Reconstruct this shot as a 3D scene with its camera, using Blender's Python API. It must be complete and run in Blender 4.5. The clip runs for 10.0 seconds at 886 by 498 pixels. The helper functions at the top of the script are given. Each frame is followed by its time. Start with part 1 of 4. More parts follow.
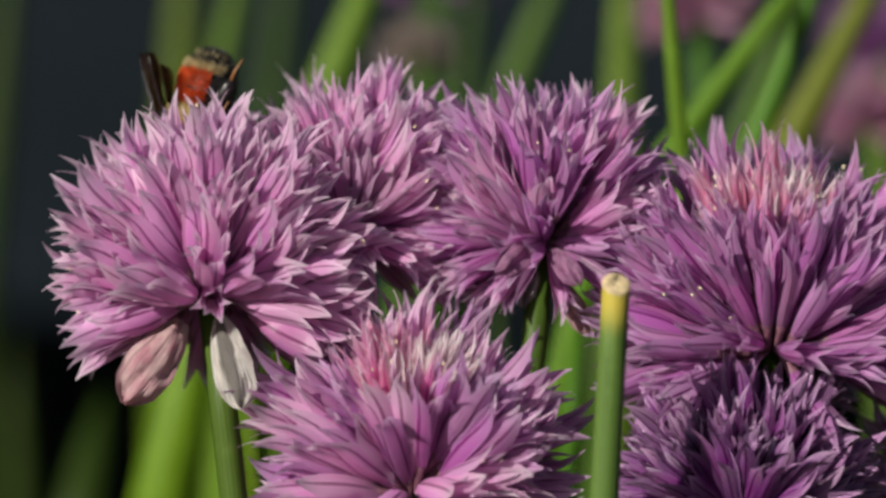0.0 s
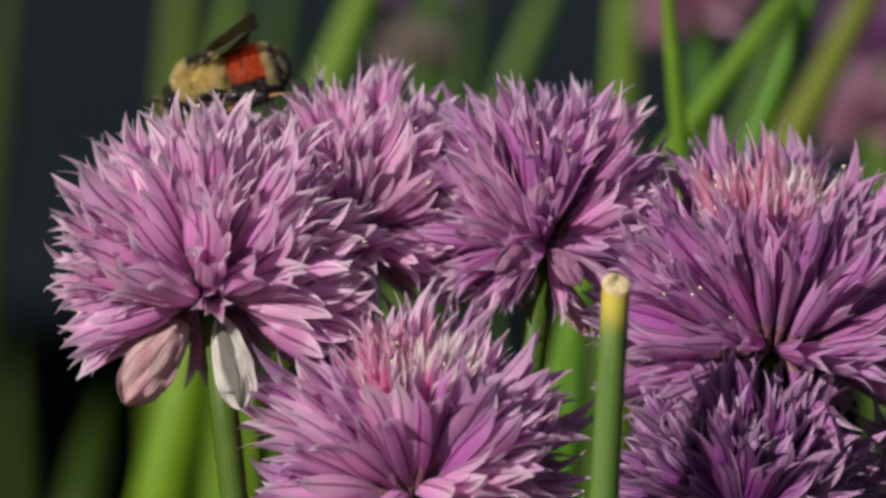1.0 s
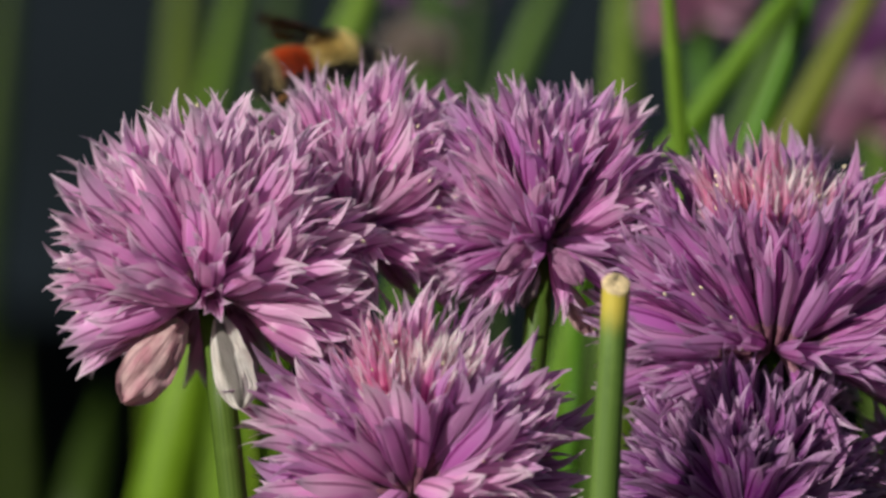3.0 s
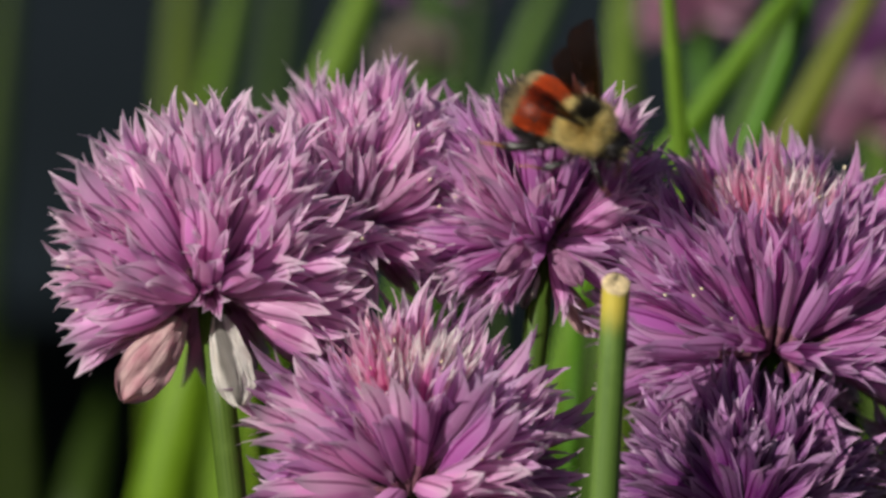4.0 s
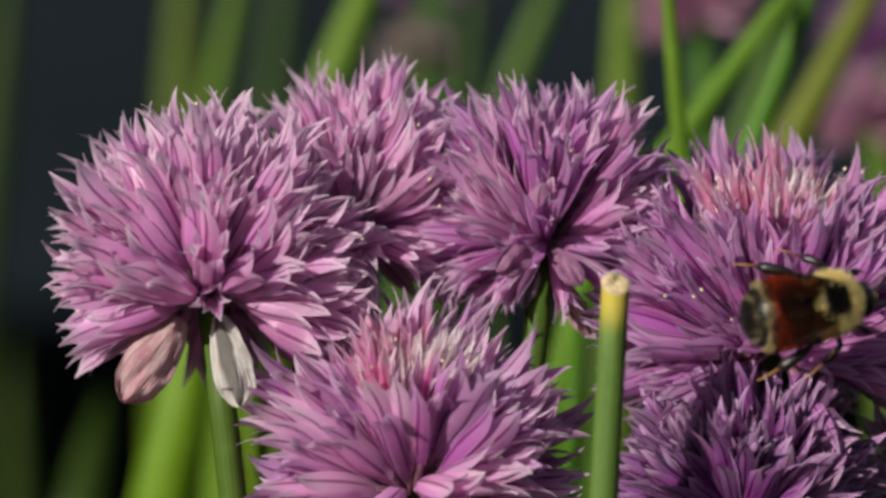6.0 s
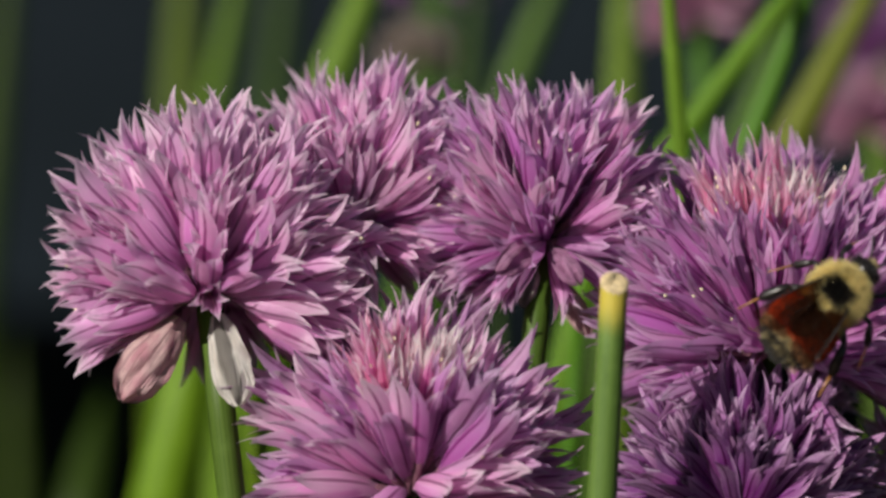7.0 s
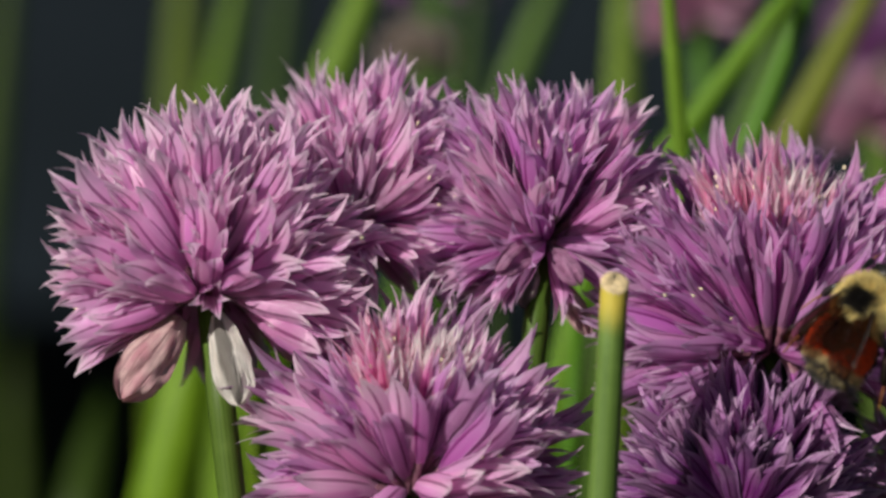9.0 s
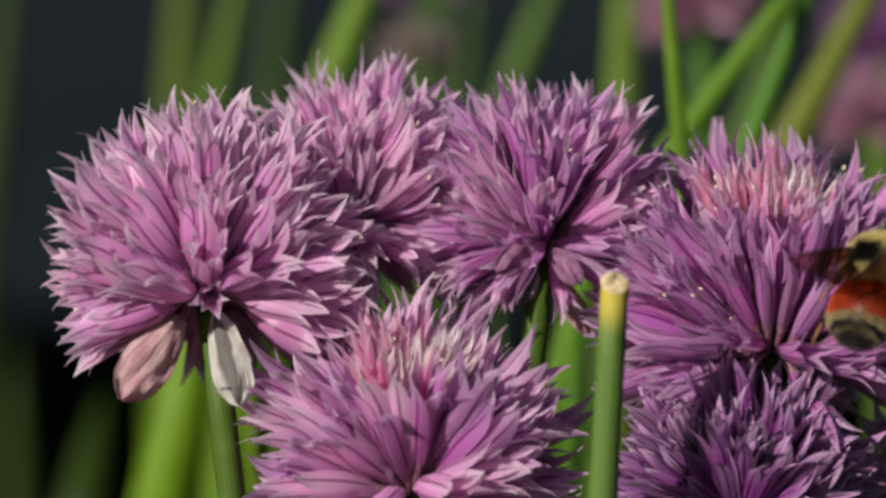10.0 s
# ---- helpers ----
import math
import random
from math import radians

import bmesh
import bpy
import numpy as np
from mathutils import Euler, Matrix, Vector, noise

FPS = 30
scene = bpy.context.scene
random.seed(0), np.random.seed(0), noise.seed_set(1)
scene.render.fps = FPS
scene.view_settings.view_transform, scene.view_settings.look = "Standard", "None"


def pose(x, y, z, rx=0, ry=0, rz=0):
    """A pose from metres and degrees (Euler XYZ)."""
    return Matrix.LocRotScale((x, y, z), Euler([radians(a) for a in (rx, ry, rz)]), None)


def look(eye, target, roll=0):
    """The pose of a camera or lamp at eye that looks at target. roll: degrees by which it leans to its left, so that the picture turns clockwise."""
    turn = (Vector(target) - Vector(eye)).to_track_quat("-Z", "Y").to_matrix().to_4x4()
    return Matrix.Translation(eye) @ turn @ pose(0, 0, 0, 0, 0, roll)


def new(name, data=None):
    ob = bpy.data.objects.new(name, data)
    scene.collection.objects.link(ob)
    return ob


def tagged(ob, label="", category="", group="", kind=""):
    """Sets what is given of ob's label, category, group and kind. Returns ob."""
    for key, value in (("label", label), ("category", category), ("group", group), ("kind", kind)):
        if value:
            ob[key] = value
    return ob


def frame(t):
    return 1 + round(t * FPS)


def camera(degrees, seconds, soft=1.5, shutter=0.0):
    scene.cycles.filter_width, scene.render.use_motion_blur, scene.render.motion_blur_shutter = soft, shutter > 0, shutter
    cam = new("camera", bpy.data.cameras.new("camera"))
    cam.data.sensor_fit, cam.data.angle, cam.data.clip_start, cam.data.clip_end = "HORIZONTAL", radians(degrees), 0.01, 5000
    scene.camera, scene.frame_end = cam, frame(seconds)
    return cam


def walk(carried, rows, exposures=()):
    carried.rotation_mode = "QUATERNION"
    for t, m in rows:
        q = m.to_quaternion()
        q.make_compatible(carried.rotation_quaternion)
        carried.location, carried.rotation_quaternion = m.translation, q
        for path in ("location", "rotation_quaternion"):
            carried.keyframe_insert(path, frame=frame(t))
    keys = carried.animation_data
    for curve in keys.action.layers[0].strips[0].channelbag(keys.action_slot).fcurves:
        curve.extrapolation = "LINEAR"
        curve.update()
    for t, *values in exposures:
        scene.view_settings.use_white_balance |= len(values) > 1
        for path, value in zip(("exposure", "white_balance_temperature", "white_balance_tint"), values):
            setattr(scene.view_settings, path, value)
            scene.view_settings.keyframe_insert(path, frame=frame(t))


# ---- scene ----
cam = camera(11.68, 10.0, soft=3.0, shutter=0.65)
EYE = (0.0, -0.4475, 0.3470)
AIM = (0.0, 0.0, 0.3000)
cam.data.dof.use_dof = True
cam.data.dof.focus_distance = 0.446
cam.data.dof.aperture_fstop = 13.5
walk(cam, [(0.0, look(EYE, AIM)), (10.0, look(EYE, AIM))], exposures=[(0.0, 0.22), (10.0, 0.22)])

# ---- sky and sun ----
SUN_ELEVATION, SUN_TURN = 27.0, 47.0     # low on the left and to the front
TO_SUN = Vector((-math.cos(radians(SUN_ELEVATION)) * math.cos(radians(SUN_TURN)),
                 -math.cos(radians(SUN_ELEVATION)) * math.sin(radians(SUN_TURN)),
                 math.sin(radians(SUN_ELEVATION))))
world = bpy.data.worlds.new("sky")
scene.world = world
world.use_nodes = True
wn = world.node_tree.nodes
sky = wn.new("ShaderNodeTexSky")
sky.sky_type = "NISHITA"
sky.sun_disc = False
sky.sun_elevation = radians(SUN_ELEVATION)
sky.sun_rotation = math.atan2(TO_SUN.x, TO_SUN.y)
world.node_tree.links.new(sky.outputs["Color"], wn["Background"].inputs["Color"])
wn["Background"].inputs["Strength"].default_value = 0.04
sun = new("sun", bpy.data.lights.new("sun", "SUN"))
sun.data.energy, sun.data.angle, sun.data.color = 4.7, radians(0.53), (1.0, 0.94, 0.85)
sun.matrix_world = look(TO_SUN * 5, (0, 0, 0))

MM = 0.001


# ---- materials ----
def material(name):
    m = bpy.data.materials.new(name)
    m.use_nodes = True
    t = m.node_tree
    return m, t, t.nodes["Principled BSDF"]


def node(t, kind, **inputs):
    n = t.nodes.new(kind)
    for key, value in inputs.items():
        n.inputs[key.replace("_", " ")].default_value = value
    return n


def math_node(t, op, a, b=None, clamp=False):
    n = t.nodes.new("ShaderNodeMath")
    n.operation, n.use_clamp = op, clamp
    for i, v in enumerate((a, b)):
        if v is None:
            continue
        if isinstance(v, (int, float)):
            n.inputs[i].default_value = v
        else:
            t.links.new(v, n.inputs[i])
    return n.outputs[0]


def mix_colour(t, fac, a, b, blend="MIX"):
    n = t.nodes.new("ShaderNodeMix")
    n.data_type, n.blend_type = "RGBA", blend
    for slot, v in ((0, fac), (6, a), (7, b)):
        if isinstance(v, (int, float)):
            n.inputs[slot].default_value = v
        elif isinstance(v, tuple):
            n.inputs[slot].default_value = (*v, 1)
        else:
            t.links.new(v, n.inputs[slot])
    return n.outputs[2]


def ramp(t, fac, stops):
    n = t.nodes.new("ShaderNodeValToRGB")
    while len(n.color_ramp.elements) < len(stops):
        n.color_ramp.elements.new(0.5)
    for e, (p, c) in zip(n.color_ramp.elements, stops):
        e.position, e.color = p, (*c, 1)
    t.links.new(fac, n.inputs[0])
    return n.outputs[0]


def smooth(t, value, low, high, to_low=0.0, to_high=1.0):
    n = t.nodes.new("ShaderNodeMapRange")
    n.interpolation_type = "SMOOTHSTEP"
    t.links.new(value, n.inputs[0])
    for i, v in enumerate((low, high, to_low, to_high)):
        n.inputs[i + 1].default_value = v
    return n.outputs[0]


def noise_of(t, vector, scale, detail=3.0, rough=0.55):
    n = node(t, "ShaderNodeTexNoise", Scale=scale, Detail=detail, Roughness=rough)
    if vector is not None:
        t.links.new(vector, n.inputs["Vector"])
    return n.outputs["Fac"]


def bump(t, bsdf, height, strength, distance):
    n = node(t, "ShaderNodeBump", Strength=strength, Distance=distance)
    t.links.new(height, n.inputs["Height"])
    t.links.new(n.outputs[0], bsdf.inputs["Normal"])
    return n.outputs[0]


def thin(t, bsdf, colour, share, normal=None):
    """Lets light through a petal or leaf."""
    tr = t.nodes.new("ShaderNodeBsdfTranslucent")
    mix = node(t, "ShaderNodeMixShader", Fac=share)
    if isinstance(colour, tuple):
        tr.inputs[0].default_value = (*colour, 1)
    else:
        t.links.new(colour, tr.inputs[0])
    if normal:
        t.links.new(normal, tr.inputs["Normal"])
    t.links.new(bsdf.outputs[0], mix.inputs[1])
    t.links.new(tr.outputs[0], mix.inputs[2])
    t.links.new(mix.outputs[0], t.nodes["Material Output"].inputs[0])


def petal_material(name, base, body, tip, vein, joined=False, gloss=0.27, share=0.57):
    m, t, b = material(name)
    uv = t.nodes.new("ShaderNodeUVMap")
    sep = t.nodes.new("ShaderNodeSeparateXYZ")
    t.links.new(uv.outputs[0], sep.inputs[0])
    u, v = sep.outputs[0], sep.outputs[1]
    if joined:
        rnd = t.nodes.new("ShaderNodeNewGeometry").outputs["Random Per Island"]
    else:
        rnd = t.nodes.new("ShaderNodeObjectInfo").outputs["Random"]
    def toward(k):
        return tuple((1 - k) * a + k * c for a, c in zip(body, tip))

    col = ramp(t, v, [(0.0, base), (0.18, body), (0.5, toward(0.04)), (0.7, toward(0.3)), (0.84, toward(0.72)), (0.95, tip)])
    # streaks that run along the petal; their pale mix also paints a silky sheen
    shift = node(t, "ShaderNodeCombineXYZ")
    t.links.new(math_node(t, "ADD", math_node(t, "MULTIPLY", u, 21.0), math_node(t, "MULTIPLY", rnd, 91.0)), shift.inputs[0])
    t.links.new(math_node(t, "MULTIPLY", v, 2.2), shift.inputs[1])
    t.links.new(math_node(t, "MULTIPLY", rnd, 37.0), shift.inputs[2])
    streak = noise_of(t, shift.outputs[0], 1.0, 3.0)
    col = mix_colour(t, smooth(t, streak, 0.42, 0.7, 0.0, 0.5), col, tuple(0.5 * a + 0.5 * c for a, c in zip(tip, body)))
    # dark middle vein, fading to the tip
    off = math_node(t, "ABSOLUTE", math_node(t, "SUBTRACT", u, 0.5))
    line = smooth(t, off, 0.03, 0.09, 1.0, 0.0)
    line = math_node(t, "MULTIPLY", line, smooth(t, v, 0.03, 0.2))
    line = math_node(t, "MULTIPLY", line, smooth(t, v, 0.78, 0.97, 1.0, 0.15))
    col = mix_colour(t, math_node(t, "MULTIPLY", line, 0.85), col, vein)
    # pale thin margin, and a tone of its own for each petal
    col = mix_colour(t, smooth(t, off, 0.42, 0.5, 0.0, 0.25), col, tip)
    hsv = t.nodes.new("ShaderNodeHueSaturation")
    t.links.new(col, hsv.inputs["Color"])
    t.links.new(smooth(t, rnd, 0.0, 1.0, 0.488, 0.515), hsv.inputs["Hue"])
    rnd2 = math_node(t, "FRACT", math_node(t, "MULTIPLY", rnd, 7.31))
    t.links.new(smooth(t, rnd2, 0.0, 1.0, 0.9, 1.22), hsv.inputs["Saturation"])
    rnd3 = math_node(t, "FRACT", math_node(t, "MULTIPLY", rnd, 13.7))
    t.links.new(smooth(t, rnd3, 0.0, 1.0, 0.82, 1.1), hsv.inputs["Value"])
    col = hsv.outputs[0]
    t.links.new(col, b.inputs["Base Color"])
    b.inputs["Roughness"].default_value = gloss
    b.inputs["Specular IOR Level"].default_value = 0.7
    nrm = bump(t, b, streak, 0.5, 0.0003)
    thin(t, b, mix_colour(t, 0.2 if share > 0.5 else 0.0, col, tip), share, nrm)
    return m


MAUVE = ((0.58, 0.25, 0.49), (0.80, 0.365, 0.70), (0.98, 0.83, 0.95), (0.22, 0.02, 0.15))
YOUNG = ((0.66, 0.26, 0.44), (0.78, 0.21, 0.46), (0.95, 0.74, 0.86), (0.5, 0.05, 0.24))
BUD = ((0.78, 0.54, 0.60), (0.93, 0.71, 0.78), (0.98, 0.95, 0.94), (0.72, 0.16, 0.36))
# dark purple with the shade of the far heads put into it
SHADE_DEEP = ((0.44, 0.18, 0.42), (0.30, 0.072, 0.33), (0.76, 0.52, 0.75), (0.13, 0.012, 0.10))
petal_mauve = petal_material("petal_mauve", *MAUVE)
# mauve darkened to carry shade on the round, dense and low heads
SHADED_MAUVE = tuple(tuple(c * k for c, k in zip(tone, (0.78, 0.66, 0.82))) for tone in MAUVE)
petal_shaded = petal_material("petal_shaded_mauve", *SHADED_MAUVE)
petals_shaded = petal_material("petals_joined_shaded", *SHADED_MAUVE, joined=True)
petal_young = petal_material("petal_young_pink", *YOUNG)
petal_bud = petal_material("petal_bud", *BUD, gloss=0.28)
petal_shade_deep = petal_material("petal_shade_deep_purple", *SHADE_DEEP)
# violet with the low head's shade put into tone and translucency
SHADED_VIOLET = ((0.22, 0.085, 0.22), (0.165, 0.036, 0.18), (0.62, 0.38, 0.62), (0.05, 0.004, 0.04))
petal_violet_shaded = petal_material("petal_violet_shaded", *SHADED_VIOLET, share=0.3)
petals_violet_shaded = petal_material("petals_joined_violet_shaded", *SHADED_VIOLET, joined=True, share=0.3)
petals_mauve = petal_material("petals_joined", *MAUVE, joined=True)
# far heads' mauve dulled in colour to stand for shade
petals_shade_dull = petal_material("petals_joined_shade_dull", (0.50, 0.30, 0.40), (0.56, 0.27, 0.42), (0.68, 0.50, 0.58), (0.2, 0.04, 0.12), joined=True)
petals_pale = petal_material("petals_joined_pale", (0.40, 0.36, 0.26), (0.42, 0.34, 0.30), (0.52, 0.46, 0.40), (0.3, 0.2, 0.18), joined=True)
petals_shade_deep = petal_material("petals_joined_shade_deep", *SHADE_DEEP, joined=True)


def green_material(name, dark, light, share=0.12, rough=0.42, yellow_top=None):
    m, t, b = material(name)
    uv = t.nodes.new("ShaderNodeUVMap")
    sep = t.nodes.new("ShaderNodeSeparateXYZ")
    t.links.new(uv.outputs[0], sep.inputs[0])
    rnd = t.nodes.new("ShaderNodeObjectInfo").outputs["Random"]
    geo = t.nodes.new("ShaderNodeTexCoord").outputs["Object"]
    comb = t.nodes.new("ShaderNodeCombineXYZ")
    t.links.new(math_node(t, "MULTIPLY", sep.outputs[0], 34.0), comb.inputs[0])
    t.links.new(math_node(t, "MULTIPLY", sep.outputs[1], 5.0), comb.inputs[1])
    t.links.new(math_node(t, "MULTIPLY", rnd, 55.0), comb.inputs[2])
    fibre = noise_of(t, comb.outputs[0], 1.0, 3.0)
    blot = noise_of(t, geo, 260.0, 4.0)
    fine = noise_of(t, geo, 1500.0, 3.0)
    col = mix_colour(t, smooth(t, fibre, 0.3, 0.7), dark, light)
    col = mix_colour(t, smooth(t, blot, 0.5, 0.75, 0.0, 0.4), col, tuple(c * 1.35 + 0.01 for c in light))
    col = mix_colour(t, smooth(t, fine, 0.64, 0.72, 0.0, 0.45), col, tuple(c * 0.45 for c in dark))
    if yellow_top:
        col = mix_colour(t, smooth(t, math_node(t, "ADD", sep.outputs[1], math_node(t, "MULTIPLY", fibre, 0.005)),
                                   yellow_top[0], yellow_top[1]), col, (0.42, 0.335, 0.055))
    hsv = t.nodes.new("ShaderNodeHueSaturation")
    t.links.new(col, hsv.inputs["Color"])
    t.links.new(smooth(t, rnd, 0.0, 1.0, 0.48, 0.512), hsv.inputs["Hue"])
    t.links.new(smooth(t, math_node(t, "FRACT", math_node(t, "MULTIPLY", rnd, 9.7)), 0.0, 1.0, 0.75, 1.25), hsv.inputs["Value"])
    col = hsv.outputs[0]
    t.links.new(col, b.inputs["Base Color"])
    b.inputs["Roughness"].default_value = rough
    b.inputs["Specular IOR Level"].default_value = 0.16
    nrm = bump(t, b, fibre, 0.25, 0.0002)
    thin(t, b, col, share, nrm)
    return m


stem_green = green_material("stem_green", (0.048, 0.11, 0.014), (0.085, 0.165, 0.028))
leaf_green = green_material("leaf_green", (0.05, 0.125, 0.008), (0.105, 0.225, 0.017), share=0.3)
leaf_lime = green_material("leaf_lime_green", (0.085, 0.15, 0.006), (0.16, 0.25, 0.012), share=0.3)
leaf_yellow = green_material("leaf_yellow_green", (0.12, 0.16, 0.014), (0.23, 0.27, 0.03), share=0.3)
leaf_mid = green_material("leaf_mid_green", (0.05, 0.10, 0.008), (0.10, 0.175, 0.018), share=0.2)
# leaf green cut to about a quarter to paint leaves in shade
leaf_shaded = green_material("leaf_shaded_green", (0.014, 0.031, 0.003), (0.029, 0.056, 0.006), share=0.15)
cut_green = green_material("cut_stem_green", (0.065, 0.118, 0.022), (0.115, 0.18, 0.04), yellow_top=(0.985, 0.9995))


def plain(name, colour, rough=0.5, spread=0.3, scale=900.0, depth=0.0002, share=0.0, spec=0.5, metal=0.0):
    m, t, b = material(name)
    geo = t.nodes.new("ShaderNodeTexCoord").outputs["Object"]
    n1, n2 = noise_of(t, geo, scale, 4.0), noise_of(t, geo, scale * 0.17, 3.0)
    both = math_node(t, "ADD", math_node(t, "MULTIPLY", n1, 0.5), math_node(t, "MULTIPLY", n2, 0.5))
    low, high = tuple(c * (1 - spread) for c in colour), tuple(min(1, c * (1 + spread)) for c in colour)
    col = mix_colour(t, smooth(t, both, 0.35, 0.65), low, high)
    t.links.new(col, b.inputs["Base Color"])
    b.inputs["Roughness"].default_value = rough
    b.inputs["Specular IOR Level"].default_value = spec
    b.inputs["Metallic"].default_value = metal
    nrm = bump(t, b, both, 0.3, depth)
    if share:
        thin(t, b, col, share, nrm)
    return m


soil = plain("dark_soil", (0.028, 0.022, 0.017), 0.95, 0.5, 60.0, 0.006, spec=0.1)
slate = plain("charcoal_boards", (0.008, 0.0125, 0.017), 0.7, 0.18, 25.0, 0.001, spec=0.06)
pale_pith = plain("pale_pith", (0.55, 0.43, 0.24), 0.6, 0.35, 1800.0)
brown_rim = plain("dried_brown_rim", (0.34, 0.20, 0.08), 0.7, 0.4, 2500.0)


def paper(name, pale, stained, middle_shadow=0.0, specks=0.0):
    m, t, b = material(name)
    uv = t.nodes.new("ShaderNodeUVMap")
    sc = t.nodes.new("ShaderNodeMapping")
    sc.inputs["Scale"].default_value = (9.0, 1.3, 1.0)
    t.links.new(uv.outputs[0], sc.inputs[0])
    vein = noise_of(t, sc.outputs[0], 1.6, 4.0, 0.65)
    blot = noise_of(t, uv.outputs[0], 3.0, 4.0)
    col = mix_colour(t, smooth(t, blot, 0.35, 0.65), pale, stained)
    col = mix_colour(t, smooth(t, vein, 0.5, 0.62, 0.0, 0.55), col, tuple(c * 0.55 for c in stained))
    # dark band down the middle paints the shadow of florets above
    if middle_shadow:
        sep = t.nodes.new("ShaderNodeSeparateXYZ")
        t.links.new(uv.outputs[0], sep.inputs[0])
        off = math_node(t, "ABSOLUTE", math_node(t, "SUBTRACT", math_node(t, "ADD", sep.outputs[0], math_node(t, "MULTIPLY", vein, 0.3)), 0.65))
        col = mix_colour(t, smooth(t, off, 0.17, 0.25, middle_shadow, 0.0), col, tuple(c * 0.26 for c in stained))
    if specks:
        dot = node(t, "ShaderNodeTexVoronoi", Scale=7.0)
        t.links.new(uv.outputs[0], dot.inputs["Vector"])
        col = mix_colour(t, smooth(t, dot.outputs["Distance"], 0.10, 0.2, specks, 0.0), col, (0.07, 0.02, 0.04))
    t.links.new(col, b.inputs["Base Color"])
    b.inputs["Roughness"].default_value = 0.5
    b.inputs["Specular IOR Level"].default_value = 0.3
    nrm = bump(t, b, vein, 0.9, 0.0006)
    thin(t, b, col, 0.4, nrm)
    return m


papery_white = paper("papery_bract_white", (0.88, 0.85, 0.80), (0.74, 0.68, 0.62), middle_shadow=0.95)
# specks on a mauve darkened for shade at the round head's heart
papery_speckled_shaded = paper("papery_bract_speckled_shaded", (0.52, 0.27, 0.44), (0.38, 0.16, 0.30), specks=0.9)
papery_pink = paper("papery_bract_pink", (0.72, 0.50, 0.50), (0.55, 0.27, 0.32))
receptacle_green = plain("receptacle_green", (0.10, 0.13, 0.05), 0.6, 0.3)
pedicel_mauve = plain("pedicel_mauve", (0.17, 0.07, 0.10), 0.6, 0.3, 1500.0)
pale_pollen = plain("pale_pollen", (0.78, 0.70, 0.46), 0.8, 0.2, 4000.0)
black_shell = plain("black_shell", (0.012, 0.010, 0.009), 0.36, 0.3, 2200.0, 0.00005)
fur_yellow = plain("fur_pale_yellow", (0.72, 0.60, 0.26), 0.65, 0.25, 3000.0, share=0.3)
fur_cream = plain("fur_cream", (0.46, 0.37, 0.19), 0.65, 0.25, 3000.0, share=0.3)
fur_orange = plain("fur_orange_red", (0.58, 0.08, 0.011), 0.6, 0.3, 2500.0, share=0.25)
fur_black = plain("fur_black", (0.012, 0.010, 0.009), 0.5, 0.3, 3000.0)
leg_amber = plain("leg_amber", (0.24, 0.11, 0.035), 0.45, 0.3, 2000.0)
eye_black = plain("eye_black", (0.01, 0.008, 0.008), 0.15, 0.2, 4000.0, 0.00002)


def wing_material():
    m, t, b = material("smoky_wing_membrane")
    uv = t.nodes.new("ShaderNodeUVMap")
    vor = node(t, "ShaderNodeTexVoronoi", Scale=5.0)
    vor.feature = "DISTANCE_TO_EDGE"
    sc = t.nodes.new("ShaderNodeMapping")
    sc.inputs["Scale"].default_value = (1.0, 0.55, 1.0)
    t.links.new(uv.outputs[0], sc.inputs[0])
    t.links.new(sc.outputs[0], vor.inputs["Vector"])
    vein = smooth(t, vor.outputs["Distance"], 0.015, 0.05, 1.0, 0.0)
    col = mix_colour(t, vein, (0.045, 0.017, 0.007), (0.02, 0.009, 0.006))
    t.links.new(col, b.inputs["Base Color"])
    b.inputs["Roughness"].default_value = 0.12
    b.inputs["Specular IOR Level"].default_value = 0.5
    bump(t, b, noise_of(t, uv.outputs[0], 14.0, 2.0), 1.0, 0.0012)
    clear = t.nodes.new("ShaderNodeBsdfTransparent")
    span = t.nodes.new("ShaderNodeSeparateXYZ")
    t.links.new(uv.outputs[0], span.inputs[0])
    t.links.new(mix_colour(t, smooth(t, span.outputs[0], 0.7, 2.0), (0.17, 0.075, 0.035), (0.55, 0.36, 0.33)), clear.inputs[0])
    mix = t.nodes.new("ShaderNodeMixShader")
    t.links.new(smooth(t, vein, 0.0, 1.0, 0.26, 0.85), mix.inputs[0])
    t.links.new(clear.outputs[0], mix.inputs[1])
    t.links.new(b.outputs[0], mix.inputs[2])
    t.links.new(mix.outputs[0], t.nodes["Material Output"].inputs[0])
    return m


wing_film = wing_material()


# ---- building helpers ----
def mesh_of(name, verts, faces, mats, uvs=None, slots=None, smooth_faces=True):
    me = bpy.data.meshes.new(name)
    me.from_pydata([tuple(v) for v in verts], [], faces)
    for m in (mats if isinstance(mats, (list, tuple)) else [mats]):
        me.materials.append(m)
    if uvs is not None:
        layer = me.uv_layers.new(name="UVMap")
        index = np.empty(len(me.loops), dtype=np.int32)
        me.loops.foreach_get("vertex_index", index)
        layer.data.foreach_set("uv", np.asarray(uvs, dtype=np.float32)[index].ravel())
    if slots is not None:
        me.polygons.foreach_set("material_index", np.asarray(slots, dtype=np.int32))
    me.polygons.foreach_set("use_smooth", [smooth_faces] * len(me.polygons))
    me.update()
    return me


def part(name, me, parent, label="", m=None):
    ob = new(name, me)
    ob.parent = parent
    if m is not None:
        ob.matrix_basis = m
    return tagged(ob, label) if label else ob


